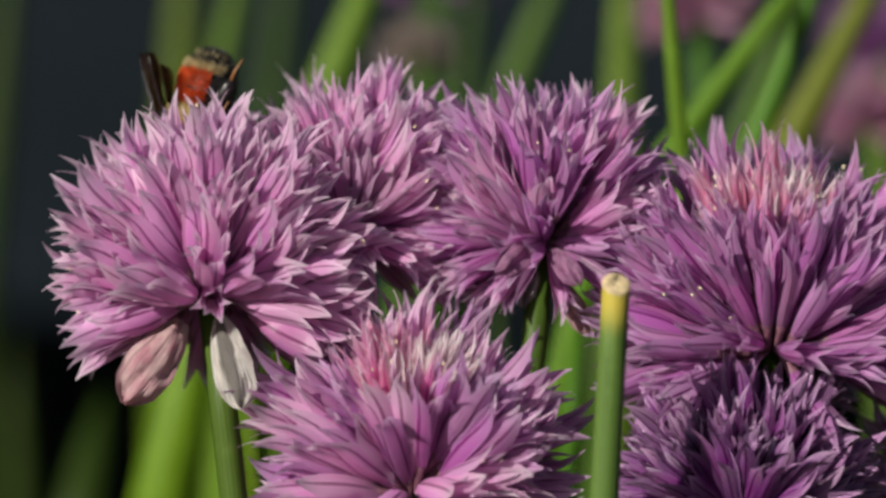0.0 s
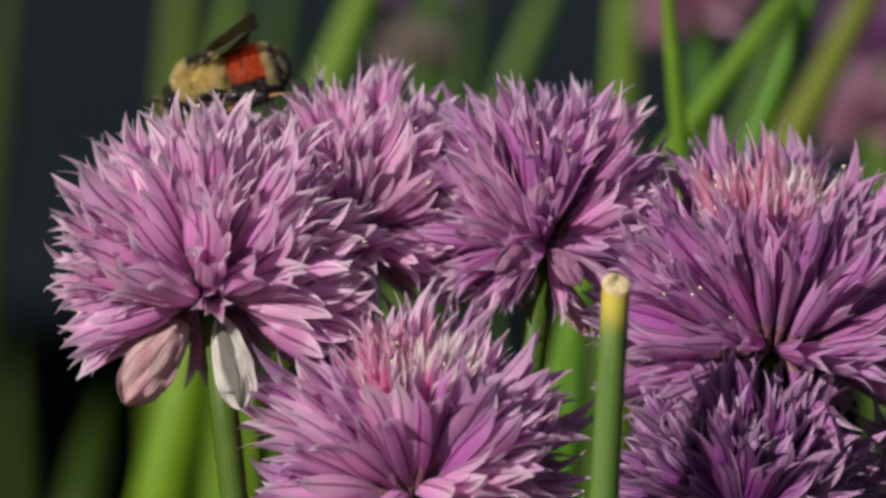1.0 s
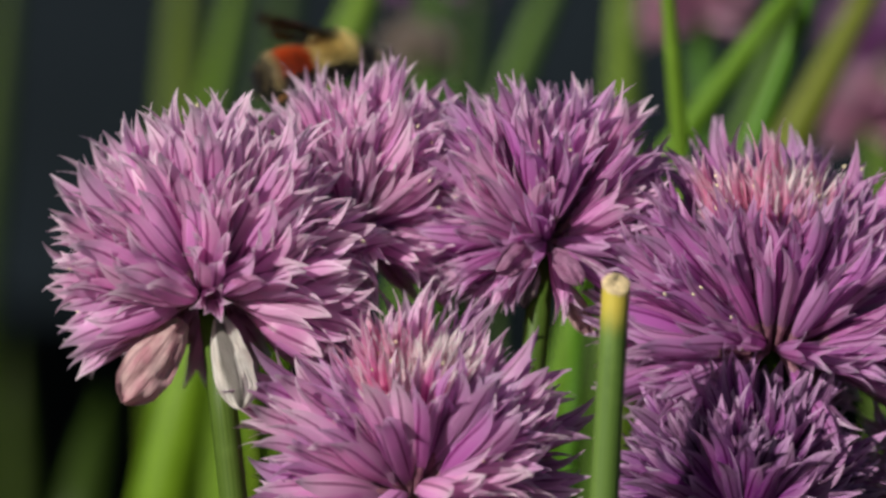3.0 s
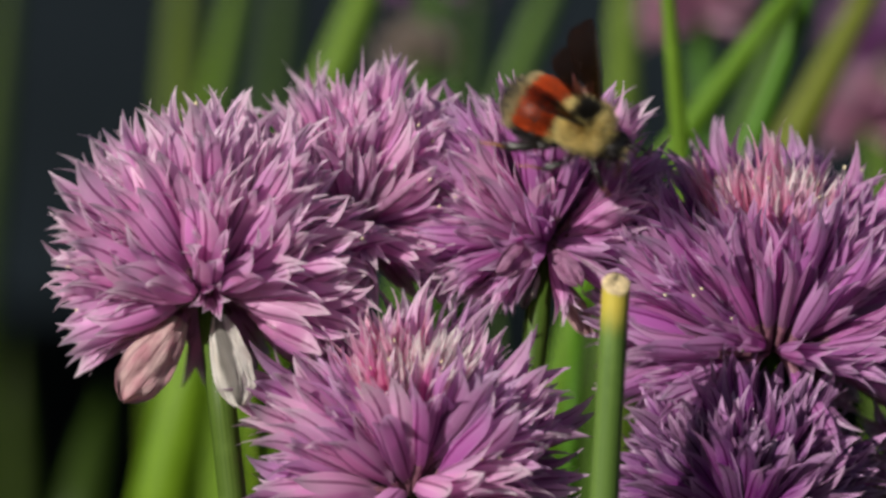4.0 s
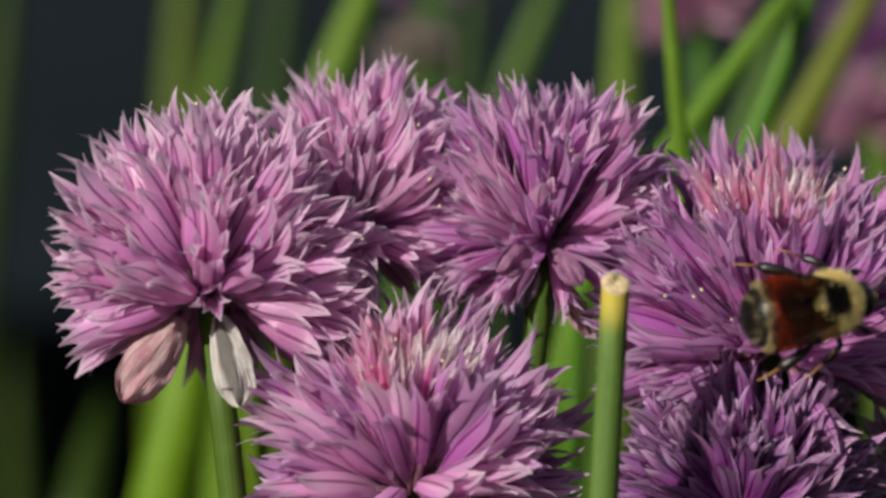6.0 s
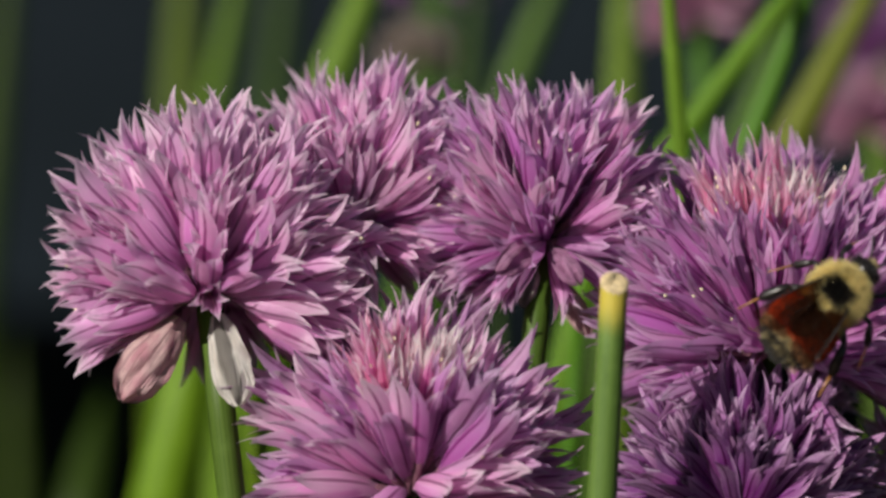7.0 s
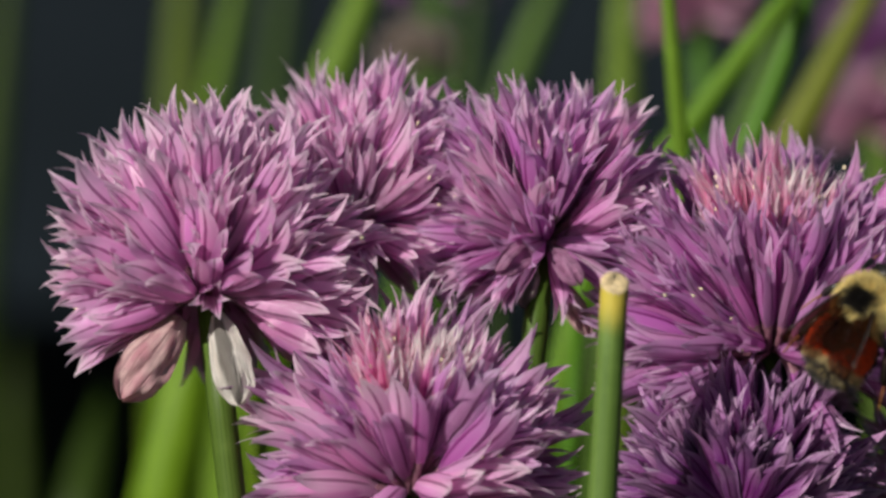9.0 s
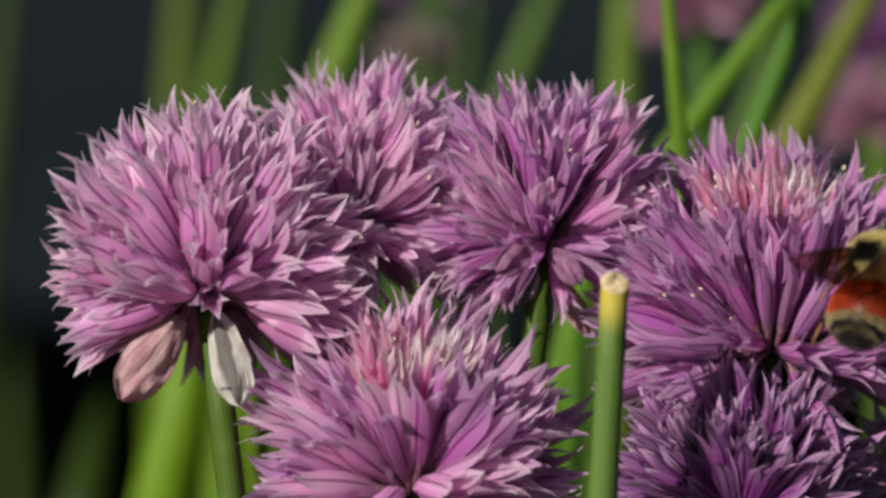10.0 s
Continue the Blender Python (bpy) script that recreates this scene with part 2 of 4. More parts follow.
def grid_faces(rows, cols, closed=False, start=0):
    out = []
    for i in range(rows - 1):
        for j in range(cols if closed else cols - 1):
            k = (j + 1) % cols
            out.append((start + i * cols + j, start + i * cols + k, start + (i + 1) * cols + k, start + (i + 1) * cols + j))
    return out


def tube(points, radii, sides=12, flat=1.0, caps=True):
    """Verts, faces and uvs of a tube along the points."""
    pts = [Vector(p) for p in points]
    n = len(pts)
    verts, uvs = [], []
    ref = Vector((0, 1, 0.01))
    for i, p in enumerate(pts):
        d = (pts[min(i + 1, n - 1)] - pts[max(i - 1, 0)]).normalized()
        a = ref - d * ref.dot(d)
        a = a.normalized() if a.length > 1e-6 else d.orthogonal().normalized()
        b = d.cross(a)
        ref = a
        for j in range(sides):
            w = 2 * math.pi * j / sides
            verts.append(p + radii[i] * (math.cos(w) * a * flat + math.sin(w) * b))
            uvs.append((abs(2 * j / sides - 1), i / (n - 1)))
    faces = grid_faces(n, sides, True)
    if caps:
        faces.append(tuple(range(sides - 1, -1, -1)))
        faces.append(tuple((n - 1) * sides + j for j in range(sides)))
    return verts, faces, uvs


def bent(a, b, sag, n):
    """Points from a to b, bowed by sag in the middle."""
    a, b, sag = Vector(a), Vector(b), Vector(sag)
    return [a.lerp(b, i / (n - 1)) + sag * (4 * (i / (n - 1)) * (1 - i / (n - 1))) for i in range(n)]


def ball(centre, radii, rows=14, cols=20):
    verts, uvs = [], []
    for i in range(rows):
        th = math.pi * (i + 0.02) / (rows - 1 + 0.04)
        for j in range(cols):
            ph = 2 * math.pi * j / cols
            verts.append((centre[0] + radii[0] * math.cos(th), centre[1] + radii[1] * math.sin(th) * math.cos(ph),
                          centre[2] + radii[2] * math.sin(th) * math.sin(ph)))
            uvs.append((j / cols, i / rows))
    return verts, grid_faces(rows, cols, True), uvs


# ---- florets ----
def petal_data(length, width, bulge, flare, curl, rng):
    """One petal of a bell whose axis is z, seen at its place on +x; in metres."""
    steps = (0, 0.1, 0.22, 0.36, 0.5, 0.62, 0.72, 0.8, 0.87, 0.93, 0.97, 1.0)
    rows, cols = len(steps), 5
    verts, uvs = [], []
    twist = rng.uniform(-0.25, 0.25)
    lean = rng.uniform(-0.6, 0.6)
    flare = flare + rng.uniform(-1.0, 1.0) * (flare > 0)
    wave = rng.uniform(-0.14, 0.14)
    keel = rng.uniform(0.05, 0.2)
    broad = width * rng.uniform(0.86, 1.1)
    for v in steps:
        w = 0.5 * broad * float(np.interp(v, [0, 0.1, 0.25, 0.42, 0.56, 0.68, 0.78, 0.86, 0.93, 1], [0.5, 0.82, 1.0, 1.05, 0.99, 0.82, 0.56, 0.33, 0.18, 0.04]))
        r = 0.4 + bulge * math.sin(min(1.0, v * 2.2) * math.pi / 2) - 0.25 * bulge * max(0, v - 0.5)
        out = max(0.0, v - 0.6) / 0.4
        r += flare * out ** 1.9 + wave * math.sin(v * 5.5)
        z = length * (v - curl * out ** 2.2 * 0.1)
        bowl = max(1.1, r) * 1.25
        for j in range(cols):
            u = 2 * j / (cols - 1) - 1
            ph = u * w / bowl
            x = r - bowl * (1 - math.cos(ph)) + keel * (1 - abs(u)) * (1 - 0.6 * v)
            y = bowl * math.sin(ph) + lean * out ** 1.5 * 2.2 + twist * v * v * 0.6
            x += twist * u * w * v
            verts.append((x * MM, y * MM, z * MM))
            uvs.append(((u + 1) / 2, v))
    return verts, grid_faces(rows, cols), uvs


FORMS = {  # length, width, bulge, flare, curl
    "open": (12.2, 2.6, 1.3, 1.3, 1.0),
    "broad": (12.6, 2.75, 1.4, 1.2, 0.9),
    "half": (12.5, 2.4, 1.05, 0.9, 0.7),
    "slim": (12.4, 1.9, 0.7, 0.9, 0.7),
    "bud": (9.8, 1.7, 0.62, -0.4, 0.0),
}
VARIANTS = 9
petal_rng = random.Random(3)
PETALS = {k: [petal_data(*f, petal_rng) for _ in range(VARIANTS)] for k, f in FORMS.items()}
PETAL_MESH = {}


def petal_mesh(form, i, mat):
    key = (form, i, mat.name)
    if key not in PETAL_MESH:
        v, f, uv = PETALS[form][i]
        PETAL_MESH[key] = mesh_of("petal", v, f, mat, uv)
    return PETAL_MESH[key]


def stalk_mesh(root):
    """The thin stalk of a floret from root, in the floret's space, to the foot of its bell at the origin."""
    bend = Vector((0, 0, -2.6 * MM))
    pts = [Vector(root), Vector(root).lerp(bend, 0.5) * 1.02, bend, Vector((0, 0, -0.4 * MM)), Vector((0, 0, 0.5 * MM)), Vector((0, 0, 1.5 * MM))]
    v, f, uv = tube(pts, [0.28 * MM, 0.25 * MM, 0.30 * MM, 0.5 * MM, 0.8 * MM, 0.6 * MM], 6)
    return mesh_of("floret", v, f, pedicel_mauve, uv)


def anther_mesh():
    v, f, uv = ball((0, 0, 0), (0.17 * MM, 0.13 * MM, 0.24 * MM), 6, 7)
    return mesh_of("anther", v, f, pale_pollen, uv)


ANTHER = anther_mesh()


def aim(direction, spin):
    return Vector(direction).to_track_quat("Z", "Y").to_matrix().to_4x4() @ Matrix.Rotation(spin, 4, "Z")


def flower_head(name, label, place, lean, count, size, widest, forms, mats, joined, seed, reach=0.1, rise=0.55, stalk=5.1, young=0.0, young_way=(0, -0.2, 0.98), foot=(0, 0, 0), stem_bow=(0, 0, 0),
                stem_width=1.45, gap=(), heart=((-0.14, 0.05), (0.13, 0.02)), front=0.25, specks=0.09, facing=()):
    """A chive head at place (metres): its florets stand on short stalks round the top of the stem."""
    rng = random.Random(seed)
    head = new(name)
    head.matrix_basis = Matrix.Translation(place)
    tagged(head, label, "flower", "chive flower heads")
    tilt = Euler((radians(lean[0]), radians(lean[1]), 0)).to_matrix()
    v, f, uv = ball((0, 0, 0), (1.6 * MM, 1.6 * MM, 1.5 * MM), 8, 12)
    part("receptacle", mesh_of("receptacle", v, f, receptacle_green, uv), head)
    foot = Vector(foot) - Vector(place)
    v, f, uv = tube(bent(foot, (0, 0, -0.6 * MM), stem_bow, 22), [stem_width * MM * (1.12 - 0.12 * i / 21) for i in range(22)], 16)
    part("stem", mesh_of("stem", v, f, stem_green, uv), head, "waxy green hollow stem")
    low = math.cos(radians(widest))
    all_v, all_f, all_uv = [], [], []
    ways = []
    for i in range(count):
        c = 1 - (i + 0.5) / count * (1 - low)
        th = math.acos(c) + rng.uniform(-0.09, 0.09)
        ph = i * 2.399963 + seed * 1.7 + rng.uniform(-0.16, 0.16)
        ways.append(tilt @ Vector((math.sin(th) * math.cos(ph), math.sin(th) * math.sin(ph), math.cos(th))))
    # a few bells close to the heart of the head
    ways += [Vector((x + rng.uniform(-0.05, 0.05), -0.97, z + rng.uniform(-0.05, 0.05))).normalized() for x, z in heart]
    # extra slender buds crowd the young top
    if young:
        crown = Vector(young_way).normalized()
        spread = math.sin(radians(young)) * 0.8
        ways += [(crown + spread * Vector((rng.uniform(-1, 1), rng.uniform(-1, 1), rng.uniform(-1, 1)))).normalized() for _ in range(30)]
    ways += [Vector(d).normalized() for d in facing]
    for number, d in enumerate(ways):
        faces_out = number >= len(ways) - len(facing)
        top = math.degrees(d.angle(Vector(young_way))) < young
        if not faces_out and any((d - Vector(g)).length < r for *g, r in gap):
            continue
        form = "bud" if top and rng.random() < 0.6 else "slim" if top or rng.random() < 0.8 * d.z else rng.choice(forms)
        mat = (petal_bud if form == "bud" and rng.random() < 0.75 else petal_young) if top else rng.choice(mats)
        s = size * rng.uniform(0.9, 1.07) * (0.94 if top else 1.0) * (1 + reach * d.z)
        lift = rise * max(0.0, 0.15 - 0.85 * min(0.0, d.y)) * max(0.0, 1 - 1.6 * max(0.0, -d.z)) * (1 - 0.5 * max(0.0, d.z))
        flat = Vector((d.x, d.y * (0.3 if d.y < 0 else 1.0), d.z))
        way = (flat + Vector((rng.uniform(-0.07, 0.07), rng.uniform(-0.07, 0.07), lift))).normalized()
        if faces_out:
            s, way = 0.62 * s, d
        thick = 0.76 * s if top else s
        m = Matrix.Translation(d * (stalk * (1 - 0.4 * max(0.0, -d.y)) + - 3.2 * rng.random() ** 2.5 + rng.uniform(-0.5, 0.5)) * s * MM) @ aim(way, rng.uniform(0, 6.28)) @ Matrix.Diagonal((thick, thick, s, 1))
        turns = []
        for k in range(6):
            wob = Euler((radians(rng.uniform(-3, 3)), radians(rng.uniform(-3, 5)), radians(60 * k + rng.uniform(-8, 8)))).to_matrix().to_4x4()
            turns.append((rng.randrange(VARIANTS), Matrix.Translation((0, 0, (0.0 if k % 2 else 0.3) * MM)) @ wob @ Matrix.Diagonal((1, 1, rng.uniform(0.84, 1.06), 1))))
        if d.y > front:
            for q, local in turns:
                pv, pf, puv = PETALS[form][q]
                at = len(all_v)
                all_v += [(m @ local) @ Vector(p) for p in pv]
                all_f += [tuple(x + at for x in face) for face in pf]
                all_uv += puv
            continue
        speck = rng.random() < specks
        floret = part("floret", stalk_mesh(m.inverted() @ (d * 1.2 * MM)), head, "", m)
        for q, local in turns:
            part("petal", petal_mesh(form, q, mat), floret, "", local)
        if speck:
            for k in range(rng.choice((1, 2, 3))):
                a = rng.uniform(0, 6.28)
                part("anther", ANTHER, floret, "", Matrix.Translation((1.9 * math.cos(a) * MM, 1.9 * math.sin(a) * MM, rng.uniform(7.5, 10.5) * MM)) @ Matrix.Rotation(a, 4, "Z"))
    if all_v:
        far = part("floret_mass", mesh_of("floret_mass", all_v, all_f, joined, all_uv), head)
        tagged(far, kind="stuff")
    return head


def bract(head, base, tip, width, mat, label, fold=0.5, face=(0, -1, 0)):
    """A dry papery leaf under the head, cupped and crinkled."""
    rng = random.Random(len(label))
    base, tip = Vector(base), Vector(tip)
    along = tip - base
    n = (Vector(face) - along.normalized() * along.normalized().dot(Vector(face))).normalized()
    side = along.normalized().cross(n)
    rows, cols = 24, 15
    verts, uvs = [], []
    for i in range(rows):
        v = i / (rows - 1)
        w = width / 2 * float(np.interp(v, [0, 0.2, 0.55, 0.8, 0.94, 1], [0.3, 0.7, 1.0, 0.86, 0.5, 0.12]))
        for j in range(cols):
            u = 2 * j / (cols - 1) - 1
            p = base + along * v + side * (w * u)
            crinkle = noise.noise(Vector((u * 2.2, v * 4, rng.random() * 0.1 + width * 3000)))
            p += n * (fold * w * (abs(u) ** 1.6) * (-1) + crinkle * 1.1 * MM * (0.3 + v) + 0.34 * MM * noise.noise(Vector((u * 7, v * 5, width * 900))) + 0.8 * MM * math.sin(v * 3.0))
            verts.append(p)
            uvs.append(((u + 1) / 2, v))
    part("bract", mesh_of("bract", verts, grid_faces(rows, cols), mat, uvs), head, label)


def rounded(points):
    """A smooth line along the corners."""
    pts = [Vector(p) for p in points]
    for _ in range(3):
        cut_in = [p for a, b in zip(pts, pts[1:]) for p in (a.lerp(b, 0.25), a.lerp(b, 0.75))]
        pts = [pts[0], *cut_in[1:-1], pts[-1]]
    return pts


def leaf(name, label, foot, tip, width, mat, sag=(0, 0, 0), sides=10, group="chive leaves", flat=0.7, blunt=0.12, knees=()):
    """A hollow tapering chive leaf as a free-standing tube."""
    line = rounded([foot, *knees, tip]) if knees else bent(foot, tip, sag, 16)
    n = len(line)
    foot, tip = Vector(foot), Vector(tip)
    rad = [width / 2 * float(np.interp(i / (n - 1), [0, 0.5, 0.85, 1], [1.0, 0.95, 0.62, blunt])) for i in range(n)]
    v, f, uv = tube([p - foot for p in line], rad, sides, flat)
    ob = new(name, mesh_of(name, v, f, mat, uv))
    ob.matrix_basis = Matrix.Translation(foot)
    return tagged(ob, label, "leaf", group)


def cut_stem(name, label, foot, top, width):
    """A flower stem cut off square: hollow, with a pale inside and a dried rim."""
    n, sides = 30, 20
    foot, top = Vector(foot), Vector(top)
    r = width / 2
    ob = new(name)
    ob.matrix_basis = Matrix.Translation(foot)
    tagged(ob, label, "stem")
    pts = [p - foot for p in bent(foot, top, (0.0015, 0, 0), n)]
    v, f, uv = tube(pts, [r * (1.15 - 0.06 * i / (n - 1) - 0.16 * max(0, i / (n - 1) - 0.7) / 0.3) for i in range(n)], sides, 0.95, caps=False)
    e = pts[-1]

    def slant(p, share=1.0):
        p = Vector(p)
        return p + Vector((0, 0, 0.75 * share * (p.y - e.y)))

    v = v[:-sides] + [slant(p) for p in v[-sides:]]
    part("stem", mesh_of("stem", v, f, cut_green, uv), ob)
    d = (pts[-1] - pts[-2]).normalized()
    prof = [(0.0, 0.96), (0.14, 0.95), (0.24, 0.84), (0.18, 0.70), (-0.1, 0.60)]
    v, f, uv = tube([e + d * h * MM for h, _ in prof], [r * q for _, q in prof], sides, 0.95, caps=False)
    v = [slant(p) + d * 0.2 * MM * noise.noise(Vector(p) * 900) for p in v]
    part("rim", mesh_of("rim", v, f, pale_pith, uv), ob, "dried pale rim of the cut")
    prof = [(-0.1, 0.61), (-0.6, 0.52), (-1.6, 0.35), (-2.0, 0.02)]
    v, f, uv = tube([e + d * h * MM for h, _ in prof], [r * q for _, q in prof], sides, 0.95, caps=False)
    v = [slant(p) for p in v]
    part("pith", mesh_of("pith", v, f, brown_rim, uv), ob, "brown hollow of the cut stem")
    return ob


# ---- ground and the boards behind the bed ----
def ground():
    n = 40
    verts, uvs = [], []
    line = [math.copysign(abs(k) ** 3.2, k) for k in np.linspace(-1, 1, n)]
    for y in line:
        for x in line:
            z = 0.012 * noise.noise(Vector((x * 300 * 3, y * 300 * 3, 0))) if abs(x) < 0.02 and abs(y) < 0.02 else 0
            verts.append((x * 300, y * 300, z))
            uvs.append((x, y))
    ob = new("ground", mesh_of("ground", verts, grid_faces(n, n), soil, uvs))
    tagged(ob, "dark bare garden soil of the herb bed", "ground", kind="structure")


def bevel_box(lo, hi, edge):
    bm = bmesh.new()
    bmesh.ops.create_cube(bm, size=1)
    for v in bm.verts:
        v.co = Vector([lo[i] if v.co[i] < 0 else hi[i] for i in range(3)])
    bmesh.ops.bevel(bm, geom=bm.edges[:], offset=edge, segments=2, affect="EDGES")
    return bm


def boards():
    wall = new("wall_behind")
    tagged(wall, "dark charcoal board screen behind the herb bed", "wall", kind="structure")
    bm = bevel_box((-3.0, 0, 0), (3.0, 0.024, 0.142), 0.004)
    me = bpy.data.meshes.new("board")
    bm.to_mesh(me)
    bm.free()
    me.materials.append(slate)
    for i in range(8):
        part("board", me, wall, "", Matrix.Translation((0, 0, 0.165 + i * 0.145)))
    bm = bevel_box((-0.04, 0.0, 0.0), (0.04, 0.06, 1.33), 0.004)
    me = bpy.data.meshes.new("post")
    bm.to_mesh(me)
    bm.free()
    me.materials.append(slate)
    for x in (-2.9, -1.45, 0.0, 1.45, 2.9):
        part("post", me, wall, "", Matrix.Translation((x, 0.026, 0)))
    # panel and lid added behind the boards to keep the gap below dark
    bm = bevel_box((-3.0, 0.5, 0), (3.0, 0.54, 1.3), 0.004)
    me = bpy.data.meshes.new("back_panel")
    bm.to_mesh(me)
    bm.free()
    me.materials.append(slate)
    part("back_panel", me, wall)
    bm = bevel_box((-3.0, 0.088, 1.31), (3.0, 0.5, 1.34), 0.004)
    me = bpy.data.meshes.new("top_board")
    bm.to_mesh(me)
    bm.free()
    me.materials.append(slate)
    part("top_board", me, wall)
    wall.matrix_basis = Matrix.Translation((0, 1.06, 0))


ground()
boards()

# ---- the flower heads ----
head_broad = flower_head("chive_flower", "broad mauve chive flower head in full bloom with papery bracts",
    (-0.0242, -0.0004, 0.2963), foot=(0.0099, -0.0318, -0.0030), lean=(-4, 3), count=146, stalk=7.2, size=0.985, widest=122, reach=0.11, gap=((-0.05, -0.62, -0.78, 0.66), (-0.1, -1, 0.1, 0.14), (0.25, -1, 0.06, 0.12)), facing=((0.1, -1, -0.12),), heart=((0.06, 0.16),), forms=("broad", "broad", "open"), mats=[petal_mauve], joined=petals_mauve, seed=6, stem_width=1.45)
bract(head_broad, (-0.0026, -0.0035, -0.0034), (-0.0086, -0.007, -0.0114), 0.0056, papery_pink, "dry pinkish papery bract", 0.5, (0.1, -1, 0.15))
bract(head_broad, (0.001, -0.003, -0.003), (0.0036, -0.007, -0.0120), 0.0046, papery_white, "dry white papery bract", 0.6, (-0.2, -1, 0.1))
head_behind = flower_head("chive_flower", "mauve chive flower head just behind a broad one",
    (-0.0104, 0.0090, 0.3022), foot=(-0.0035, -0.0367, -0.0030), lean=(-4, 8), count=104, stalk=7.4, size=0.89, widest=122, reach=0.06, forms=("open", "half"), mats=[petal_mauve], joined=petals_mauve, seed=8, stem_width=1.3)
head_round = flower_head("chive_flower", "round mauve chive flower head with a dark gap at its heart",
    (0.0106, 0.0060, 0.3013), foot=(-0.0172, -0.0298, -0.0030), lean=(-2, -8), count=136, stalk=7.8, size=0.80, widest=130, reach=0.16, gap=((0.08, -1, -0.05, 0.12), (0.05, -0.55, -0.85, 0.5)), forms=("half", "open", "slim"), mats=[petal_mauve, petal_shaded], joined=petals_shaded, seed=12, stem_width=1.35)
bract(head_round, (-0.001, -0.0012, -0.003), (-0.0022, -0.0018, -0.008), 0.0022, papery_white, "small dry white bract", 0.5, (0, -1, 0))
bract(head_round, (0.0008, -0.0012, -0.004), (0.0049, -0.002, -0.011), 0.0026, papery_pink, "reddish dry bract", 0.5, (0, -1, 0))
bract(head_round, (-0.0006, -0.0062, -0.0004), (-0.0050, -0.0108, -0.0032), 0.0032, papery_speckled_shaded, "pale mauve papery bract with dark specks", 0.4, (0.1, -1, 0.1))
bract(head_round, (0.0008, -0.0060, -0.0014), (0.0034, -0.0098, -0.0046), 0.0026, papery_speckled_shaded, "pale mauve papery bract with dark specks", 0.4, (-0.1, -1, 0.1))
head_dense = flower_head("chive_flower", "dense mauve chive flower head with young pink florets on top",
    (0.0342, 0.0030, 0.2908), foot=(0.0158, -0.0198, -0.0030), lean=(-6, -5), count=180, size=0.95, stalk=10.3, widest=124, reach=0.1, gap=((0.05, -1, -0.02, 0.16),), heart=(), forms=("slim", "slim", "slim", "half"), mats=[petal_shaded], joined=petals_shaded, seed=17, young=30, young_way=(-0.05, -0.3, 0.95), stem_width=1.4)
head_shaded = flower_head("chive_flower", "purple chive flower head low under another, shade darkened into its petals",
    (0.0310, -0.0030, 0.2732), foot=(0.0312, -0.0177, -0.0030), lean=(-4, 3), count=110, stalk=7.6, size=0.84, widest=112, forms=("half", "open"), mats=[petal_violet_shaded], joined=petals_violet_shaded, seed=23, specks=0)
head_low = flower_head("chive_flower", "mauve chive flower head with pale pink buds still opening on top",
    (-0.0029, -0.0054, 0.2769), foot=(0.0046, 0.0050, -0.0030), lean=(-4, 0), count=120, stalk=7.2, size=1.0, widest=118, reach=0.1, gap=((0.05, -1, -0.1, 0.2),), forms=("broad", "open", "half"), mats=[petal_mauve, petal_shaded], joined=petals_shaded, seed=31, young=31, young_way=(-0.02, -0.5, 0.86))
flower_head("chive_flower", "pale mauve chive flower head beside a dense one",
    (0.0565, 0.0039, 0.2895), foot=(0.0414, -0.0268, -0.0030), lean=(0, 0), count=56, size=0.72, widest=112, forms=("open", "half"), mats=[petal_mauve], joined=petals_mauve, seed=37)
flower_head("chive_flower", "mauve chive flower head low beside a shaded one",
    (0.0535, 0.0111, 0.2718), foot=(0.0482, -0.0177, -0.0030), lean=(0, 0), count=56, size=0.72, widest=112, forms=("open", "half"), mats=[petal_mauve], joined=petals_mauve, seed=41)
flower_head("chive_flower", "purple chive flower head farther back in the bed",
    (0.0357, 0.1525, 0.3163), foot=(0.0437, 0.1190, -0.0030), lean=(0, 0), count=50, size=0.6, widest=115, forms=("open", "half"), mats=[petal_mauve], joined=petals_shade_dull, seed=50, front=-2)
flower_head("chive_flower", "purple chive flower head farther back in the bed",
    (0.0596, 0.1509, 0.3011), foot=(0.0672, 0.1190, -0.0030), lean=(0, 0), count=50, size=0.55, widest=115, forms=("open", "half"), mats=[petal_mauve], joined=petals_shade_dull, seed=51, front=-2)
flower_head("chive_flower", "purple chive flower head farther back in the bed",
    (0.0702, 0.2320, 0.3069), foot=(0.0780, 0.1994, -0.0030), lean=(0, 0), count=50, size=0.7, widest=115, forms=("open", "half"), mats=[petal_shade_deep], joined=petals_shade_deep, seed=52, front=-2)
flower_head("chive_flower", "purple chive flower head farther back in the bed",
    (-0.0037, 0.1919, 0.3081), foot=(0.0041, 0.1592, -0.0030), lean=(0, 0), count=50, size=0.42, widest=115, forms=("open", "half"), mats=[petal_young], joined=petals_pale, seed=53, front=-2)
flower_head("chive_flower", "purple chive flower head farther back in the bed",
    (-0.0012, 0.2332, 0.3184), foot=(0.0068, 0.1994, -0.0030), lean=(0, 0), count=50, size=0.6, widest=115, forms=("open", "half"), mats=[petal_shade_deep], joined=petals_shade_deep, seed=54, front=-2)

# ---- the cut stem and the leaves of the clump ----
cut = cut_stem("cut_stem", "cut green chive stem with a yellowed dry top", (-0.0052, -0.0489, -0.0030), (0.0173, -0.0173, 0.2982), 0.0030)
leaf("chive_leaf", "bright green hollow chive leaf", (0.0517, 0.0104, -0.0030), (0.0220, 0.0494, 0.3684), 0.0033, leaf_green)
